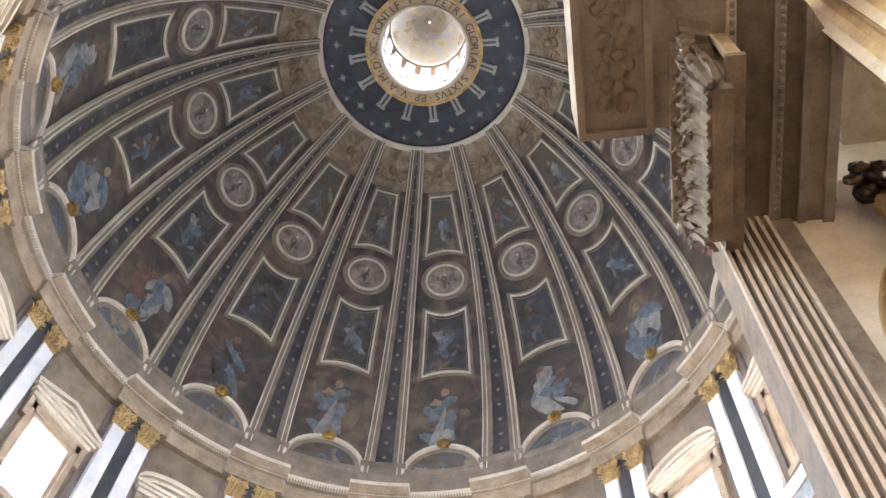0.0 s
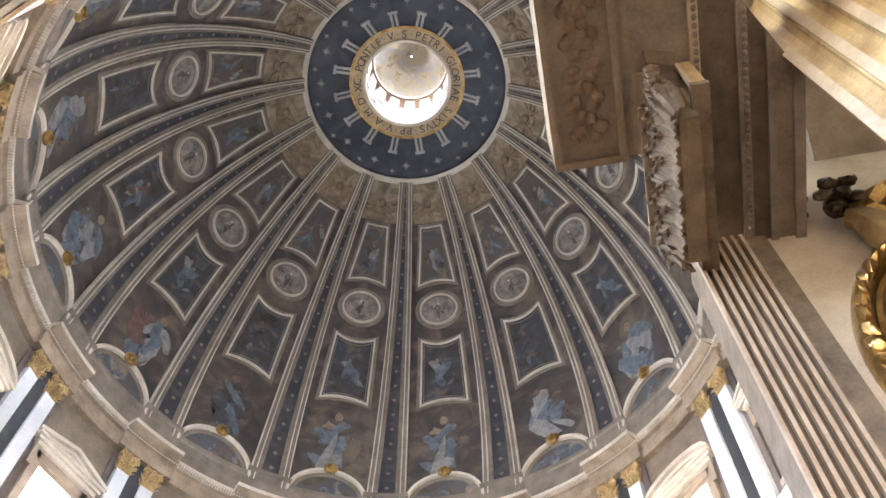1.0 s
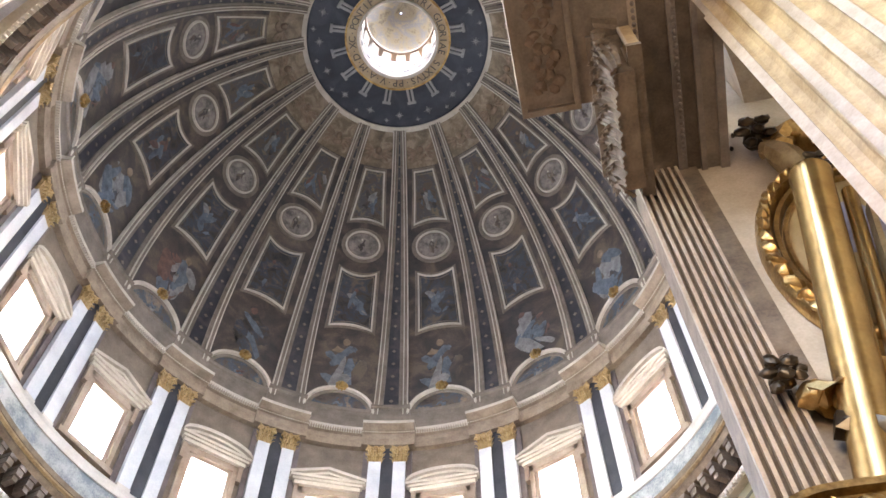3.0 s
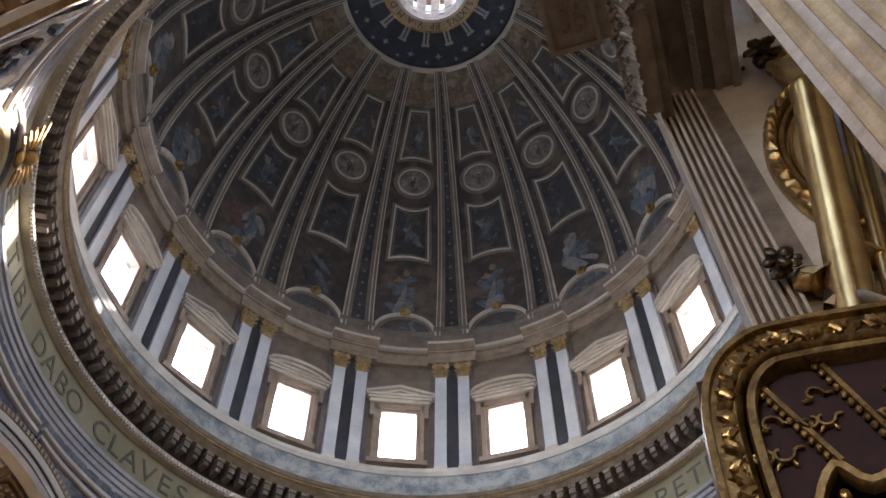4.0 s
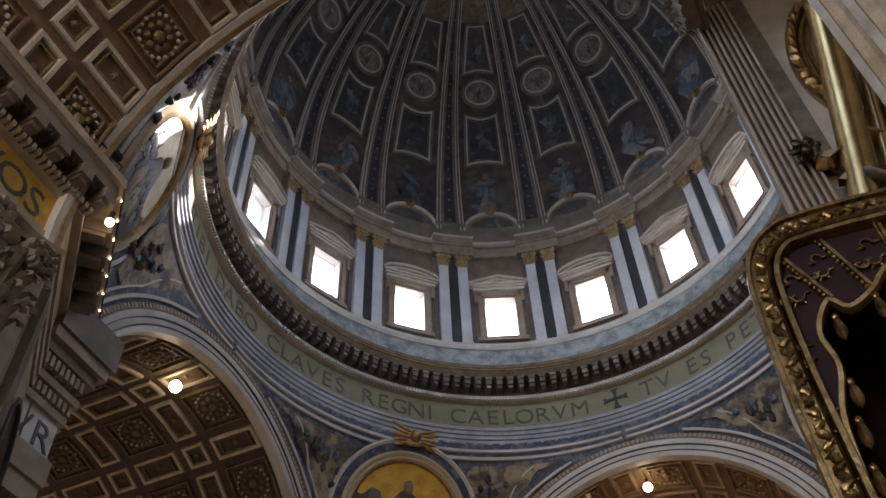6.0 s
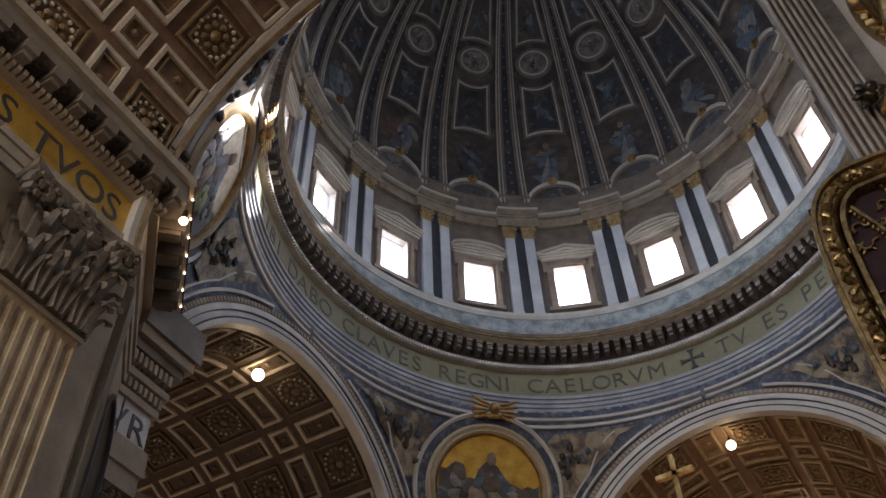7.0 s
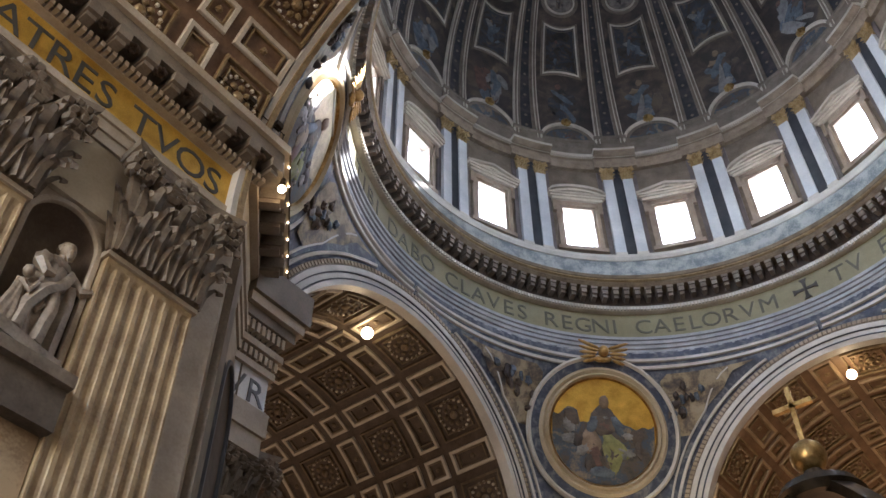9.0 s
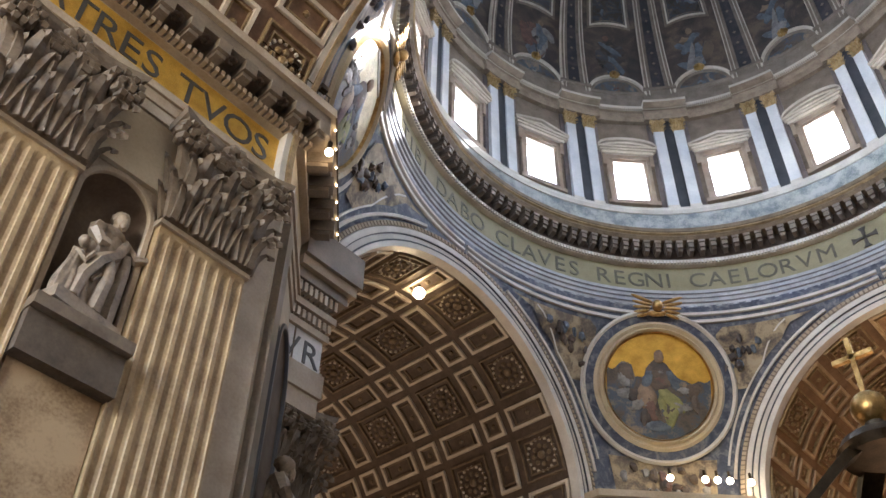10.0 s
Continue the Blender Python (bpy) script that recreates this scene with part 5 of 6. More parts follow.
led = thing("ledge", "projecting grey stone ledge below the niche", "ledge", kind="structure", m=Matrix.Translation((-14, -27.5, 0)) @ FACE_E)
part("slab", Shape().box(-1.75, 1.75, -1.1, 0.2, 19.5, 19.95).mesh("slab", CAPSTONE), led)
# band under the slab takes the dark shade colour
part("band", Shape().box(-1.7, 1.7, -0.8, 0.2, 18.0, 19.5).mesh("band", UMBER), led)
part("panel", Shape().box(-1.6, 1.6, -0.28, 0.2, 4.0, 18.0).mesh("panel", stone("breccia_panel", (0.23, 0.145, 0.075), (0.45, 0.32, 0.185), 0.45, 0.35, contrast=2.0, vein=(0.35, 0.24, 0.135))), led, "pale veined marble wall panel")
part("panel", Shape().box(-1.75, 1.75, -0.2, 0.2, 27.2, 30.4).mesh("panel", CREAM), led, "pale wall above the niche")

# chamfer of the pier: balcony niche and relief
CH = Matrix.Translation((-17.25, -17.25, 0)) @ Matrix.Rotation(radians(135), 4, "Z")
niche(CH, "tall dark niche in the chamfered pier face", 2.1, 15.5, 27.5, DARKBROWN, DARK_MARBLE, 0.25, -0.3)
statue(CH @ Matrix.Translation((0, -0.9, 16.0)), "pale marble draped statue in the dark pier niche", 6.0, 9)
for x in (-3.3, 3.3):
    part("side_strip", Shape().box(x - 0.7, x + 0.7, -0.35, 0.2, 0, 30.6).mesh("side_strip", SHADOW_STONE), led, "grey-brown stone strip").matrix_world = CH
bal = thing("balcony", "curved stone balcony below the pier niche", "balcony", "pier balconies", "structure", CH)
part("slab", Shape().loft([[(2.6 * math.cos(math.pi * j / 12), -1.3 * math.sin(math.pi * j / 12), z) for j in range(13)] for z in (14.9, 15.5)]).mesh("slab", TRAVERTINE), bal)
part("parapet", Shape().loft([[(2.45 * math.cos(math.pi * j / 12), -1.2 * math.sin(math.pi * j / 12), z) for j in range(13)] for z in (15.5, 16.6)]).mesh("parapet", MARBLE), bal)

# frieze lettering, gold ground, modillions and rosettes of the nave entablature
gf = thing("lettered_frieze", "bright gold frieze with large dark capital letters", "frieze", kind="structure")
part("gold_ground", Shape().box(-13.92, -13.86, -48, -21.0, 32.3, 34.4).mesh("gold_ground", GOLD_TESSERA), gf)
yy = -22.28
for ch in "SOVT SERTARF":
    w = {"S": 1.05, "O": 1.45, "V": 1.3, "T": 1.15, "E": 1.05, "R": 1.15, "A": 1.3, "F": 1.0, " ": 0.75}[ch]
    if ch != " ":
        part("letter", glyph(ch, 2.1, LETTER), gf, m=Matrix.Translation((-13.85, yy - w / 2 + 0.4, 32.5)) @ Matrix.Rotation(radians(90), 4, "Z") @ Matrix.Rotation(radians(90), 4, "X"))
    yy -= w
vr = thing("lettered_block", "white frieze block with dark capital letters on the pier", "frieze", kind="structure", m=Matrix.Translation((0.9, -1.2, -0.8)))
part("architrave", Shape().box(-23, -19.75, -14.8, -12.1, 26.7, 27.7).box(-23, -19.6, -14.9, -12.0, 27.7, 29.0).mesh("architrave", TRAVERTINE), vr)
part("white_ground", Shape().box(-23, -19.8, -14.7, -12.2, 29.0, 31.0).mesh("white_ground", MARBLE), vr)
# set-back dentil beds in umber carry painted shade between the travertine mouldings
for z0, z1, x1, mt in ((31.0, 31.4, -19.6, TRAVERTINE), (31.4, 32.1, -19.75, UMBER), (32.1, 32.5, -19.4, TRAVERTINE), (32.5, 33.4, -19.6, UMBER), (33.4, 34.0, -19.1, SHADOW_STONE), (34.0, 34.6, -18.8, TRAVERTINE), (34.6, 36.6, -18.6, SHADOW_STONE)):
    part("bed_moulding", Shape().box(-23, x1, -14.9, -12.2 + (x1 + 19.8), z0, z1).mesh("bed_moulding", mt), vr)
vd = Shape()
for i in range(8):
    vd.box(-19.75, -19.5, -14.6 + i * 0.34, -14.4 + i * 0.34, 31.5, 32.0)
    vd.box(-19.6, -19.2, -14.6 + i * 0.34, -14.4 + i * 0.34, 32.75, 33.35)
tagged(part("dentil_course", vd.mesh("dentil_course", TRAVERTINE), vr), kind="stuff")
for ch, y in (("V", -14.15), ("R", -12.9)):
    part("letter", glyph(ch, 1.9, LETTER), vr, m=Matrix.Translation((-19.78, y, 29.25)) @ Matrix.Rotation(radians(90), 4, "Z") @ Matrix.Rotation(radians(90), 4, "X"))
mod = thing("cornice_brackets", "dark carved brackets and rosettes below the nave cornice", "cornice", kind="structure")
mb = Shape().box(0, 1.2, -0.32, 0.32, 35.05, 35.7).box(0, 1.0, -0.24, 0.24, 34.8, 35.05)
ME_MB = mb.mesh("bracket", SHADOW_STONE)
rs = Shape()
for i in range(8):
    rs.blob((0.62 + 0.2 * math.cos(i * TAU / 8), 0.2 * math.sin(i * TAU / 8), 35.62), (0.13, 0.13, 0.1), None, 6, 4)
ME_RS = rs.mesh("rosette", BROWN, True)
for i in range(19):
    y = -20.2 - i * 1.45
    part("bracket", ME_MB, mod, m=Matrix.Translation((-13.6, y, 0)))
    part("rosette", ME_RS, mod, m=Matrix.Translation((-13.6, y - 0.72, 0)))
for i in range(6):
    m = Matrix.Translation((-14.1 - (i + 0.5) * 1.08, -20.0 + (i + 0.5) * 1.08, 0)) @ Matrix.Rotation(radians(45), 4, "Z") @ Matrix.Translation((0.2, 0, 0))
    part("bracket", ME_MB, mod, m=m)
dn = Shape()
for i in range(90):
    dn.box(-13.5, -13.1, -20.3 - i * 0.3 - 0.09, -20.3 - i * 0.3 + 0.09, 34.55, 34.85)
tagged(part("dentil_course", dn.mesh("dentil_course", TRAVERTINE), mod), kind="stuff")

# small railing and spotlights on the cornice
rl = thing("cornice_railing", "thin metal railing with small spotlights on the cornice", "railing", m=Matrix.Translation((0, 0, 36.9)))
for i in range(7):
    part("post", Shape().box(-12.5, -12.46, -20.2 - i * 0.7, -20.16 - i * 0.7, 0, 0.8).mesh("post", BRONZE), rl)
part("handrail", Shape().box(-12.5, -12.46, -24.5, -20.1, 0.76, 0.8).mesh("handrail", BRONZE), rl)
for y in (-20.6, -22.4):
    part("spotlight", Shape().box(-12.62, -12.3, y - 0.2, y + 0.2, 0.82, 1.15).mesh("spotlight", BRONZE), rl)


def bulb(p, power, size=0.28, label="round glowing lamp on a small bracket"):
    th = thing("lamp", label, "lamp", "church lamps", m=Matrix.Translation(p))
    part("glass", Shape().blob((0, 0, 0), (size, size, size), None, 12, 8).mesh("glass", LAMP_GLOW, True), th, "glowing warm glass")
    part("mount", Shape().box(-0.08, 0.08, -0.08, 0.08, 0.0, 0.7).mesh("mount", BRONZE), th)
    lamp("bulb_light", "POINT", Matrix.Translation((p[0], p[1], p[2] - size - 0.15)), power, (1, 0.72, 0.42), 0.3)


bulb((-23.96, -1.44, 44.1), 0.25, 0.42)
bulb((-13.0, -19.3, 34.9), 1.2, 0.2)
bulb((0.5, 23.2, 44.1), 0.3, 0.36)
bulb((1.5, 36.0, 43.6), 1.2, 0.4)

string = thing("light_string", "row of tiny glowing bulbs along the pier cornice edge", "lights")
for i in range(9):
    u = (i + 0.6) / 9
    c = (-12.28 - 7.5 * u, -19.78 + 7.5 * u, 36.3)
    part("bulb", Shape().blob(c, (0.045, 0.045, 0.06), None, 8, 6).mesh("bulb", LAMP_GLOW, True), string)
part("cable", Shape().rail([(-12.24, -19.74, 36.36), (-19.74, -12.24, 36.36)], [(0.7, 0.7, 0)] * 2, 0.03, 0.03).mesh("cable", BRONZE), string)

# ---------------------------------------------------------------- canopy altar top: orb and cross
bd = thing("bronze_baldachin", "dark bronze and gold canopy top with gilt orb and cross", "baldachin", m=Matrix.Translation((-0.55, 8.0, 2.75)))
ME_COL = Shape().lathe([(0.75, -2.75), (0.75, -1.8)] + [(0.6 + 0.08 * math.sin(i * 1.9), -1.8 + 18.4 * i / 20) for i in range(21)] + [(0.01, 16.9), (0.01, -2.75)], n=14).mesh("column", BRONZE, True)
for sx in (-1, 1):
    for sy in (-1, 1):
        part("column", ME_COL, bd, m=Matrix.Translation((sx * 4.2, sy * 4.2, 0)))
part("roof", Shape().box(-5, 5, -5, 5, 17, 19).mesh("roof", BRONZE), bd)
for k in range(4):
    sc = Shape()
    a = radians(45 + 90 * k)
    secs = []
    for i in range(13):
        u = i / 12
        r = 6.2 * (1 - u) ** 1.3 + 0.9
        z = 19 + 5.2 * math.sin(u * math.pi / 2) ** 1.4
        t = Vector((-math.sin(a), math.cos(a), 0)) * 0.55
        c = Vector((r * math.cos(a), r * math.sin(a), z))
        secs.append([c - t, c + t, c + t + Vector((0, 0, 0.7)), c - t + Vector((0, 0, 0.7))])
    sc.loft(secs)
    part("scroll", sc.mesh("scroll", BRONZE, True), bd, "dark bronze scroll")
part("crown_slab", Shape().lathe([(0, 24.0), (2.0, 24.0), (2.3, 24.4), (2.0, 24.9), (0.6, 25.1), (0.5, 26.0), (0, 26.0)], n=24).mesh("crown_slab", BRONZE, True), bd)
part("orb", Shape().blob((0, 0, 26.9), (0.95, 0.95, 0.95), None, 24, 16).mesh("orb", GILT, True), bd, "gilt orb")
part("cross", Shape().box(-0.14, 0.14, -0.14, 0.14, 27.8, 31.4).box(-1.1, 1.1, -0.14, 0.14, 30.0, 30.3).mesh("cross", GILT), bd, "gilt cross")

# ---------------------------------------------------------------- near pier
NEAR = Matrix.Translation((14.5, -4.2, 58.2)) @ Matrix.Scale(1.16, 4) @ Matrix.Translation((-14.42, 8.0, -53.6))
solid("pier_wall", Shape().box(16.2, 30, -7.6, -5.5, 3.43, 66).mesh("pier_wall", stone("pale_pier_plaster", (0.33, 0.275, 0.205), (0.52, 0.45, 0.35), 0.4, 0.6)), "pale stone wall of the near pier", "wall", kind="structure", m=NEAR)
np_ = thing("pilaster", "slender fluted pilaster at the edge of the near pier", "pilaster", "giant pilasters", "structure", NEAR)
# shaft darker than its fillets: flute shade and lit edges set by colour
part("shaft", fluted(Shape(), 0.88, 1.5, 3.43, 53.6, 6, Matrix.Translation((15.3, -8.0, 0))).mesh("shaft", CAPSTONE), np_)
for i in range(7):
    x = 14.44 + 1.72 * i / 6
    part("fillet", Shape().box(x - 0.06, x + 0.06, -8.14, -7.95, 3.43, 53.6).mesh("fillet", TAN), np_, "flute edge in a lighter, lit tone")
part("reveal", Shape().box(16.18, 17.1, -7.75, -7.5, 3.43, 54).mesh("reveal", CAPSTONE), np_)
CAPN = Matrix.Translation((14.0, -11.2, 50.9)) @ Matrix.Rotation(radians(-90), 4, "Z")
# capital coloured dark so that it reads as shaded leaves in silhouette
part("capital", capital(2.7, 0.5, 3.4, rows=((0.0, 0.36, 6, -0.36), (0.22, 0.36, 5, -0.42), (0.44, 0.34, 6, -0.5))).mesh("capital", stone("silhouette_brown_stone", (0.075, 0.055, 0.038), (0.19, 0.145, 0.10), 1.1, 0.75)), np_, "dark carved leafy capital", CAPN)
part("neck", Shape().box(13.2, 15.2, -14.2, -8.0, 54.0, 54.25).mesh("neck", SHADOW_STONE), np_)
SIDE = Matrix.Translation((14.5, -11.2, 0)) @ Matrix.Rotation(radians(-90), 4, "Z")
part("side_shaft", fluted(Shape(), 3.1, 0.45, 51.7, 54.6, 10, SIDE).mesh("side_shaft", FLUTED), np_, "fluted side of the pilaster")
part("side_band", Shape().box(14.4, 14.95, -14.4, -8.05, 51.45, 51.72).mesh("side_band", CAPSTONE), np_)
# lighter fillets paint the lit edges of the side flutes
for i in range(11):
    y = -14.3 + 0.62 * i
    part("fillet", Shape().box(14.42, 14.52, y - 0.07, y + 0.07, 51.7, 54.1).mesh("fillet", PALE_TAN), np_, "flute edge in a lighter, lit tone")
bm_ = thing("architrave", "brown moulded architrave seen from below over the near pier", "architrave", kind="structure", m=NEAR)
ends = lambda x: -40.0 if x < 16.4 else -16.2 + 1.47 * (x - 16.5)
# umber on the recessed strips paints the shade between the projecting mouldings
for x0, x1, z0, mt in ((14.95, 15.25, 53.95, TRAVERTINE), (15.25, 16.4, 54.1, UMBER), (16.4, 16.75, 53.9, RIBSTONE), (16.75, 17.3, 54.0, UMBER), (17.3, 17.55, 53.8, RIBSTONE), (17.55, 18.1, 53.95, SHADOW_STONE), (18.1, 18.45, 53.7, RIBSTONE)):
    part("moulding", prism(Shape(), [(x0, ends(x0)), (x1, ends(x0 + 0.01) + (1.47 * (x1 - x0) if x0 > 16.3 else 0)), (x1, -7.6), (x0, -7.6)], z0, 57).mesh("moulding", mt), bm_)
bead = Shape()
for i in range(90):
    bead.blob((15.12, -8.2 - i * 0.28, 53.93), (0.1, 0.12, 0.08), None, 6, 4)
    if i < 28:
        bead.blob((16.62, -8.2 - i * 0.28, 53.86), (0.1, 0.12, 0.08), None, 6, 4)
tagged(part("bead_course", bead.mesh("bead_course", RIBSTONE), bm_), kind="stuff")
sl = thing("cornice_slab", "dark stone cornice slab with carved soffit panel", "cornice", kind="structure", m=NEAR)
# slab and edge use the darker stone, so the soffit's shade is painted
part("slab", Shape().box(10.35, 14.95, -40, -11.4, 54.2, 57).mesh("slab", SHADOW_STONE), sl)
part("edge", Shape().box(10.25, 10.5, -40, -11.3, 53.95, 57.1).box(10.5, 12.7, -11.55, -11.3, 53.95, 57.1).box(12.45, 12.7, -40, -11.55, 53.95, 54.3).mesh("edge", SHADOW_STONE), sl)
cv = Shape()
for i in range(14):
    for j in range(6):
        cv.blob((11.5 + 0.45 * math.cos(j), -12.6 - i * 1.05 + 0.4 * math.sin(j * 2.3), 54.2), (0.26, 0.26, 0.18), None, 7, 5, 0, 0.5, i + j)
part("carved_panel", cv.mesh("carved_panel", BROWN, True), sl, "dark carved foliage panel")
pb = thing("pilaster", "broad pale fluted pilaster of the near pier", "pilaster", "giant pilasters", "structure", NEAR)
PB = Matrix.Translation((17.9, -14.0, 0)) @ Matrix.Rotation(radians(-41), 4, "Z") @ Matrix.Translation((2.75, 0, 0))
part("shaft", fluted(Shape(), 2.75, 1.0, 3.43, 66, 5, PB).mesh("shaft", FLUTED), pb)

# gilt medallion on the near pier
gm = thing("gilt_medallion", "large oval gilt-framed mosaic portrait medallion on the pier", "medallion", m=Matrix.Translation((23.2, -3.9, 48.2)) @ Matrix.Rotation(radians(90), 4, "X") @ Matrix.Scale(1.38, 4))
RX, RY = 3.55, 5.6


def oval(k, n=48):
    return [(RX * k * math.cos(TAU * i / n), RY * k * math.sin(TAU * i / n), 0.0) for i in range(n)]


fr = Shape()
for k, w, h in ((1.0, 0.5, 0.45), (0.9, 0.2, 0.3), (0.83, 0.16, 0.22)):
    fr.rail(oval(k), [(0, 0, 1)] * 48, w, h, True)
oval_frame = part("frame", fr.mesh("frame", GILT, True), gm, "deep gilt oval frame")
for i in range(52):
    a = TAU * i / 52
    lv = Shape().blob((0, 0, 0.42), (0.2, 0.34, 0.2), Matrix.Translation((RX * math.cos(a), RY * math.sin(a), 0)) @ Matrix.Rotation(a + 0.5, 4, "Z"), 7, 5, 0, 0.5, i % 5)
    part("leaf", lv.mesh("leaf", GILT, True), oval_frame)
d = Shape()
d.grid([[(x * s, y * s, 0.04) for x, y, _ in oval(0.86)] for s in (1, 0.66, 0.33, 0.01)], close_v=True)
part("ground", d.mesh("ground", stone("ochre_mosaic_ground", (0.26, 0.18, 0.08), (0.42, 0.31, 0.16), 0.7, 0.5)), gm, "ochre mosaic ground")
pt = Shape().blob((0.2, -0.4, 0.06), (1.3, 1.9, 0.12), None, 14, 8, 0, 0.3, 2).blob((-0.7, 1.6, 0.06), (1.0, 1.6, 0.12), None, 14, 8, 1, 0.25, 5)
part("portrait_shape", pt.mesh("portrait_shape", [ROBE_PALE, stone("lilac_tesserae", (0.12, 0.12, 0.2), (0.3, 0.3, 0.42), 1.2, 0.5)], True), gm, "pale and lilac mosaic shape")


def flower(th, p, r, mat, seed, name="flower"):
    s = Shape()
    for i in range(9):
        a = i * 2.4
        rr = r * (0.35 + 0.07 * i)
        rot = Matrix.Translation((p[0] + rr * math.cos(a), p[1] + rr * math.sin(a), p[2] + 0.1 * (9 - i) * r)) @ Matrix.Rotation(a, 4, "Z")
        s.blob((0, 0, 0), (0.42 * r, 0.3 * r, 0.2 * r), rot, 8, 6, 0, 0.5, seed + i)
    s.blob(p, (0.6 * r, 0.6 * r, 0.55 * r), None, 10, 7, 0, 0.4, seed)
    part(name, s.mesh(name, mat, True), th, "dark carved blossom")


def scroll(th, pts, r, mat, seed, name="scroll"):
    s = Shape()
    secs = []
    for i, p in enumerate(pts):
        k = r * (0.65 + 0.5 * math.sin(math.pi * i / (len(pts) - 1)))
        secs.append([(p[0] + k * math.cos(j * TAU / 8), p[1] + 0.25 * k * math.sin(j * TAU / 8), p[2] + k * math.sin(j * TAU / 8)) for j in range(8)])
    s.loft(secs)
    for i, p in enumerate(pts[::2]):
        s.blob(p, (r * 1.0, r * 0.8, r * 0.6), Matrix.Identity(4), 9, 6, 0, 0.6, seed + i)
    part(name, s.mesh(name, mat, True), th, "gilt scrollwork")


flower(gm, (-1.9, 7.7, 0.6), 0.75, BRONZE, 3)
scroll(gm, [(-1.3 + 0.4 * i, 7.0 + 0.5 * math.sin(i), 0.6) for i in range(6)], 0.55, GILT, 4)
scroll(gm, [(-1.7 + 0.14 * i, 6.7 - 0.5 * i, 0.6) for i in range(5)], 0.45, OLD_GILT, 8)
flower(gm, (-0.9, 4.6, 0.7), 0.5, BRONZE, 9)
flower(gm, (-5.1, -5.5, 0.7), 0.55, BRONZE, 12)
scroll(gm, [(-4.5 + 0.36 * i, -6.1 - 0.4 * math.sin(i * 1.2), 0.6) for i in range(6)], 0.5, GILT, 14)
scroll(gm, [(-4.1 + 0.28 * i, -7.3 - 0.35 * i, 0.6) for i in range(6)], 0.5, BRONZE, 17)
hk = thing("wall_hooks", "small dark metal hooks in the pale pier wall", "hook", "wall hooks", m=NEAR)
for x, z in ((18.75, 60.0), (19.3, 56.5), (20.6, 57.5), (18.9, 55.2)):
    part("hook", Shape().blob((x, -7.68, z), (0.1, 0.12, 0.14), None, 7, 5, 0, 0.5, 2).mesh("hook", BRONZE), hk)

# ---------------------------------------------------------------- throne canopy
cp = thing("canopy", "crimson damask canopy with heavy gilt leaf mouldings", "canopy", m=Matrix.Translation((-0.3, 0, -0.9)))
outl = [(11.15, 15.0), (11.1, 18.0), (11.05, 21.0), (11.12, 24.0), (11.3, 25.6), (11.75, 26.6), (12.5, 27.2), (13.4, 27.3), (14.8, 27.2), (16.4, 27.0), (18.4, 26.8), (20.5, 26.6)]


def smooth(pts, n=4):
    """Catmull-Rom through the points of an outline."""
    q = [pts[0]] + list(pts) + [pts[-1]]
    out = []
    for i in range(1, len(q) - 2):
        for j in range(n):
            t = j / n
            out.append(tuple(0.5 * (2 * q[i][c] + (q[i + 1][c] - q[i - 1][c]) * t + (2 * q[i - 1][c] - 5 * q[i][c] + 4 * q[i + 1][c] - q[i + 2][c]) * t * t + (3 * q[i][c] - q[i - 1][c] - 3 * q[i + 1][c] + q[i + 2][c]) * t ** 3) for c in (0, 1)))
    return out + [pts[-1]]


outl = smooth(outl)


def inset(k):
    res = []
    for i, (x, z) in enumerate(outl):
        a, b = outl[max(0, i - 1)], outl[min(len(outl) - 1, i + 1)]
        l = math.hypot(b[0] - a[0], b[1] - a[1])
        res.append((x + k * (b[1] - a[1]) / l, z - k * (b[0] - a[0]) / l))
    return res


g = Shape()
nrm = [(0, -1, 0)] * len(outl)
g.rail([(x, -14.0, z) for x, z in inset(0.3)], nrm, 0.75, 0.35, False, 0.5)
g.rail([(x, -14.0, z) for x, z in inset(0.85)], nrm, 0.22, 0.3, False, 0.3)
g.rail([(x, -14.0, z) for x, z in inset(0.0)], nrm, 0.2, 0.5, False, 0.5)
rim = part("gilt_rim", g.mesh("gilt_rim", AGED_GILT, True), cp, "heavy gilt rim moulding")
path = inset(0.38)
k = 0
for (x0, z0), (x1, z1) in zip(path, path[1:]):
    n = max(1, int(math.hypot(x1 - x0, z1 - z0) / 0.27))
    for i in range(n):
        u = (i + 0.5) / n
        lf = Shape().blob((0, 0, 0), (0.22, 0.13, 0.13), Matrix.Translation((x0 + (x1 - x0) * u, -14.38, z0 + (z1 - z0) * u)) @ Matrix.Rotation(0.8 * (1 if k % 2 else -1), 4, "Y"), 10, 8, 0, 0.7, k % 7)
        part("leaf", lf.mesh("leaf", AGED_GILT, True), rim)
        k += 1
lo = [(12.0, 15.0), (12.0, 17.5), (12.15, 19.6), (12.6, 21.2), (12.5, 22.6), (13.1, 23.7), (13.6, 23.2), (14.4, 23.6), (15.2, 24.3), (16.4, 23.5), (18.4, 23.9), (20.5, 23.4)]
lo = smooth(lo)
cl = Shape()
cl.grid([[(a + (c - a) * q / 4, -13.9, b + (d - b) * q / 4) for (a, b), (c, d) in zip(inset(0.9), lo)] for q in range(5)])
cl.grid([[(a + (c - a) * q / 4, -13.7, b + (d - b) * q / 4) for (a, b), (c, d) in zip(inset(0.9), lo)] for q in range(5)])
damask = part("damask", cl.mesh("damask", RED), cp, "crimson damask panels")
e = Shape()
e.rail([(x, -13.95, z) for x, z in lo], nrm, 0.2, 0.16, False, 0.15)
cord = part("fringe_cord", e.mesh("fringe_cord", GILT, True), cp, "scalloped gilt cord")
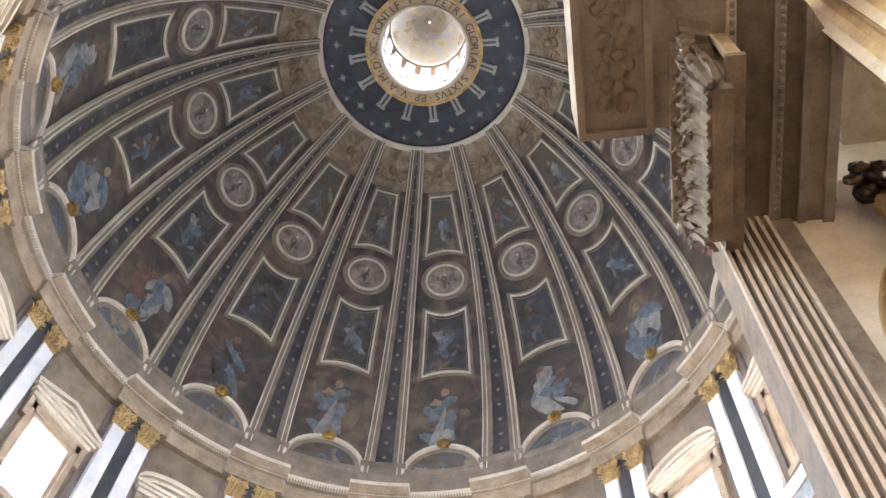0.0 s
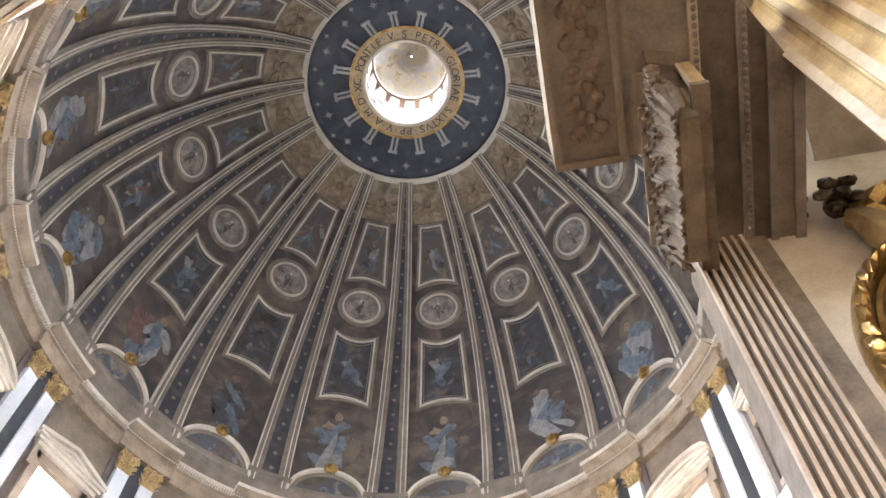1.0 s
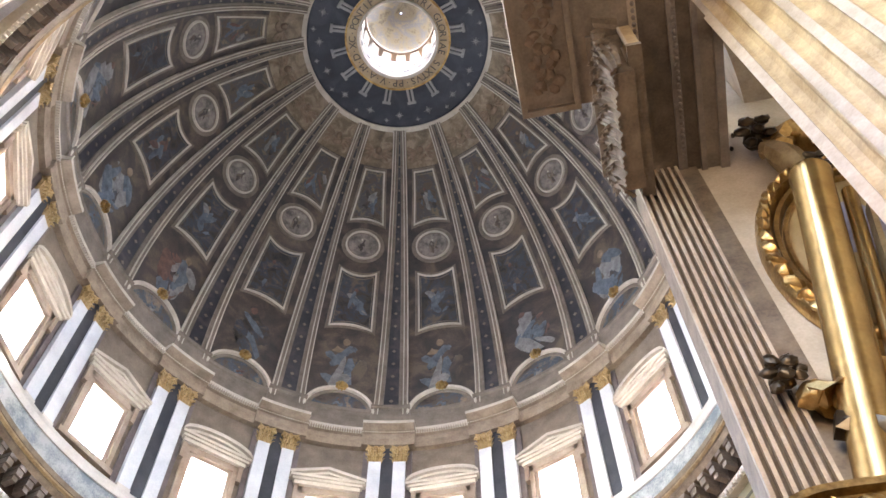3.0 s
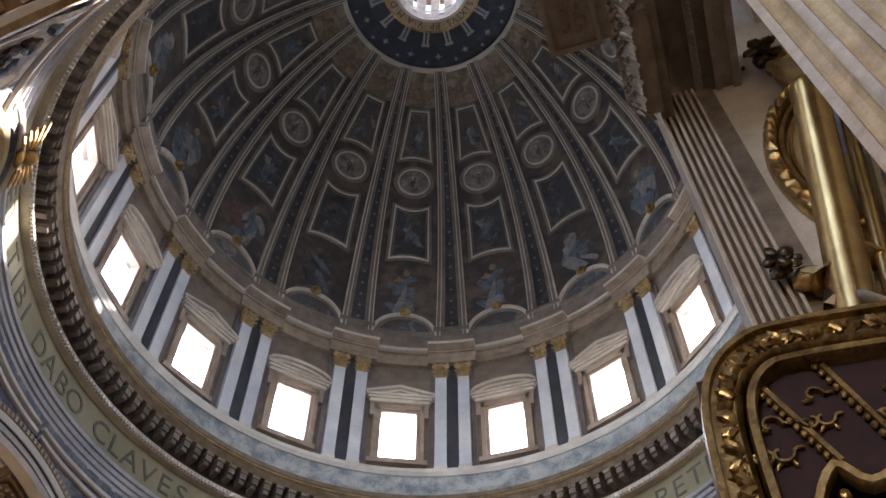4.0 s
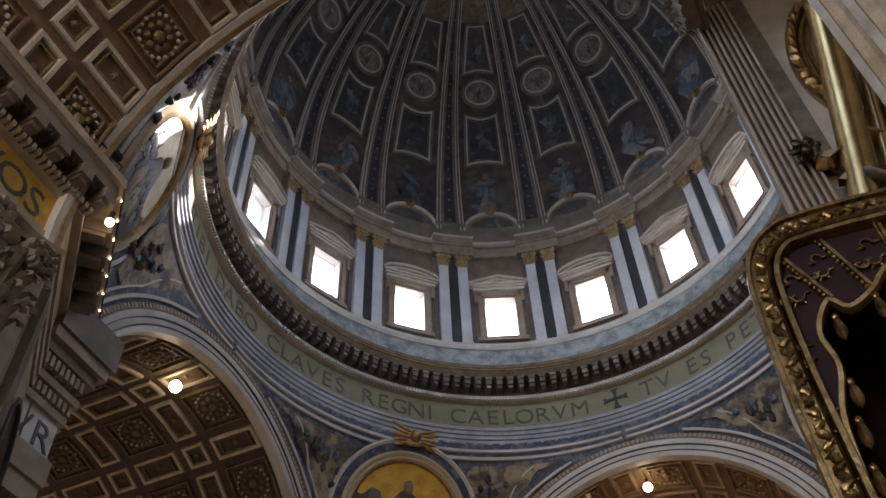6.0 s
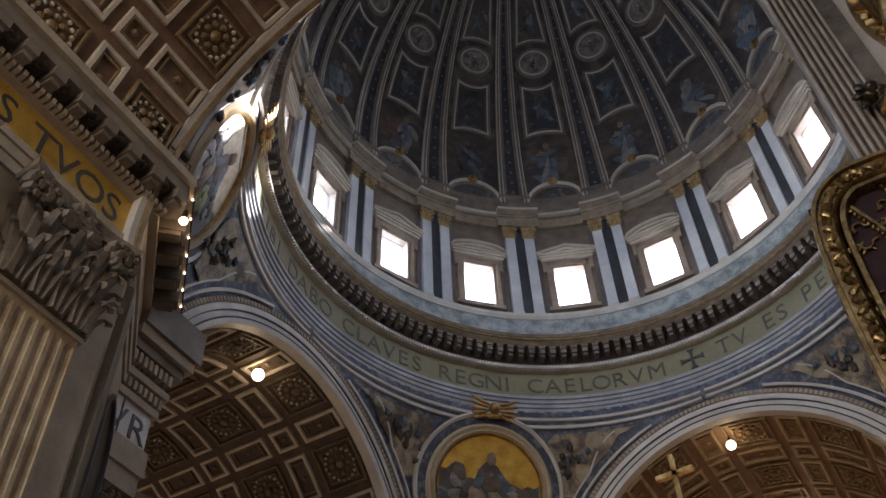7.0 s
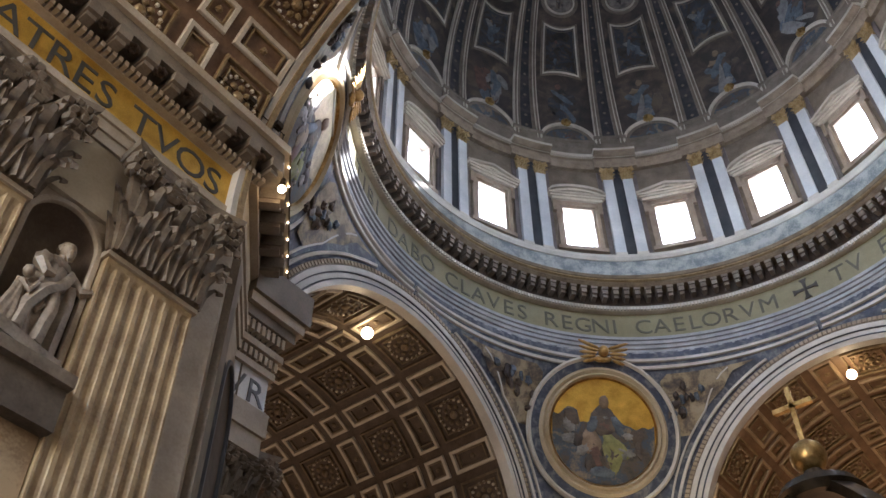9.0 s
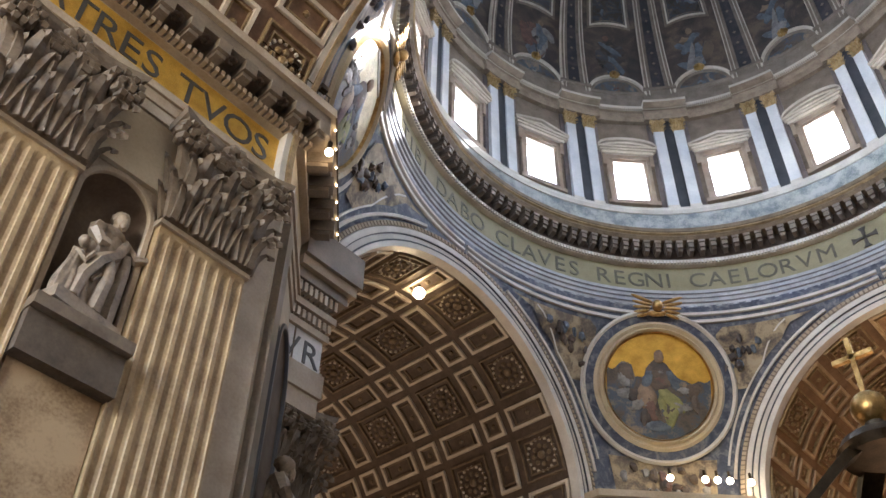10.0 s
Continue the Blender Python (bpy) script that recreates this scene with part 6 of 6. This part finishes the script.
for x0, z0, x1, z1 in ((12.35, 26.0, 13.15, 23.8), (13.6, 26.3, 14.3, 23.8), (15.4, 26.2, 15.4, 24.4), (17.2, 26.1, 17.0, 23.8)):
    b = Shape()
    for i in range(12):
        u = i / 11
        b.blob((x0 + (x1 - x0) * u, -14.0, z0 + (z1 - z0) * u), (0.075, 0.07, 0.1), None, 6, 5)
    b.rail([(x0 + 0.14, -13.95, z0), (x1 + 0.14, -13.95, z1)], [(0, -1, 0)] * 2, 0.14, 0.1)
    part("gilt_strip", b.mesh("gilt_strip", AGED_GILT, True), cp, "beaded gilt strip")
rnd = random.Random(5)
for cx, cz, sc_ in ((12.2, 24.6, 0.8), (13.2, 25.2, 0.7), (14.7, 25.1, 0.8), (16.3, 25.0, 0.8), (18.2, 25.2, 0.8), (11.75, 22.0, 0.6), (11.7, 19.6, 0.6), (11.7, 17.2, 0.6)):
    a = Shape()
    for sx, sy in ((1, 1), (-1, -1), (1, -1)):
        sp = [(cx + sx * sc_ * (0.16 + (0.42 - 0.045 * i) * math.cos(0.55 * i) * 0.8), -13.97, cz + sy * sc_ * (0.42 + (0.42 - 0.045 * i) * math.sin(0.55 * i))) for i in range(9)]
        a.rail(sp, [(0, -1, 0)] * 9, 0.09 * sc_, 0.08)
        for i in range(4):
            rot = Matrix.Translation(sp[2 * i]) @ Matrix.Rotation(1.1 * i * sx, 4, "Y")
            a.blob((0.1 * sc_, 0, 0.08 * sc_), (0.15 * sc_, 0.05, 0.06 * sc_), rot, 7, 5, 0, 0.4, i)
    part("arabesque", a.mesh("arabesque", AGED_GILT, True), damask, "gilt embroidered scroll")
for i in range(7):
    tz = [20.2, 18.9, 17.4, 22.6, 22.9, 23.4, 22.6][i]
    tx = [12.7, 12.45, 12.3, 13.1, 14.4, 15.3, 16.4][i]
    t = Shape().blob((tx, -13.9, tz), (0.17, 0.17, 0.42), None, 14, 9, 0, 0.3).blob((tx, -13.9, tz + 0.5), (0.12, 0.12, 0.16), None, 8, 6)
    part("tassel", t.mesh("tassel", AGED_GILT, True), cord, "gilt tassel")
part("roof", Shape().box(11.3, 20.5, -13.7, -8.9, 26.0, 26.9).mesh("roof", RED), cp)
part("side_cloth", Shape().box(11.5, 11.8, -13.7, -8.9, 0.9, 26.0).mesh("side_cloth", RED), cp)
part("back_cloth", Shape().box(11.5, 20.5, -9.2, -8.9, 0.9, 26.0).mesh("back_cloth", RED), cp, "dark crimson back cloth")
p0, p1 = Vector((16.7, -3.5, 31.0)), Vector((20.9, -6.5, 52.0))
axis = (p1 - p0).normalized()
ax = (Vector((1, 0, 0)) - axis * axis.x).normalized()
ay = axis.cross(ax)
POLE = Matrix(((ax.x, ay.x, axis.x, p0.x), (ax.y, ay.y, axis.y, p0.y), (ax.z, ay.z, axis.z, p0.z), (0, 0, 0, 1)))
LONG = (p1 - p0).length
ring_at = lambda r, z, n=28: [(r * math.cos(TAU * j / n), r * math.sin(TAU * j / n), z) for j in range(n)]
part("gilt_pole", Shape().loft([ring_at(0.8, 0), ring_at(0.8, LONG - 0.6), ring_at(0.86, LONG - 0.5), ring_at(0.86, LONG - 0.25), ring_at(0.7, LONG - 0.15), ring_at(0.7, LONG)]).mesh("gilt_pole", POLISHED, True), cp, "polished gilt pole", POLE)
part("gilt_rod", Shape().loft([ring_at(0.3, 0, 16), ring_at(0.3, LONG - 1.2, 16)]).mesh("gilt_rod", POLISHED, True), cp, "thin polished gilt rod", POLE @ Matrix.Translation((1.3, 0.2, 0)))
part("gilt_strip", Shape().box(1.75, 1.95, -0.2, 0.5, 0, LONG - 2.2).box(2.3, 2.95, -0.1, 0.5, 0, LONG - 3.2).mesh("gilt_strip", OLD_GILT), cp, "flat dull gilt strips", POLE)
# lit flute edges of the broad pilaster, painted as lighter fillets
for i in range(6):
    x = -2.6 + 5.2 * i / 5
    part("fillet", Shape().box(x - 0.17, x + 0.17, -0.12, 0.04, 3.43, 66).mesh("fillet", TAN), pb, "flute edge in a lighter, lit tone", PB)
for i, (x, y) in enumerate(((-16.2, 15.8), (-14.5, 17.5), (-13.9, 18.1), (-13.3, 18.7), (-12.3, 19.8))):
    bulb((x, y, 34.75), 0.15, 0.24, "small glowing lamp on the far cornice")
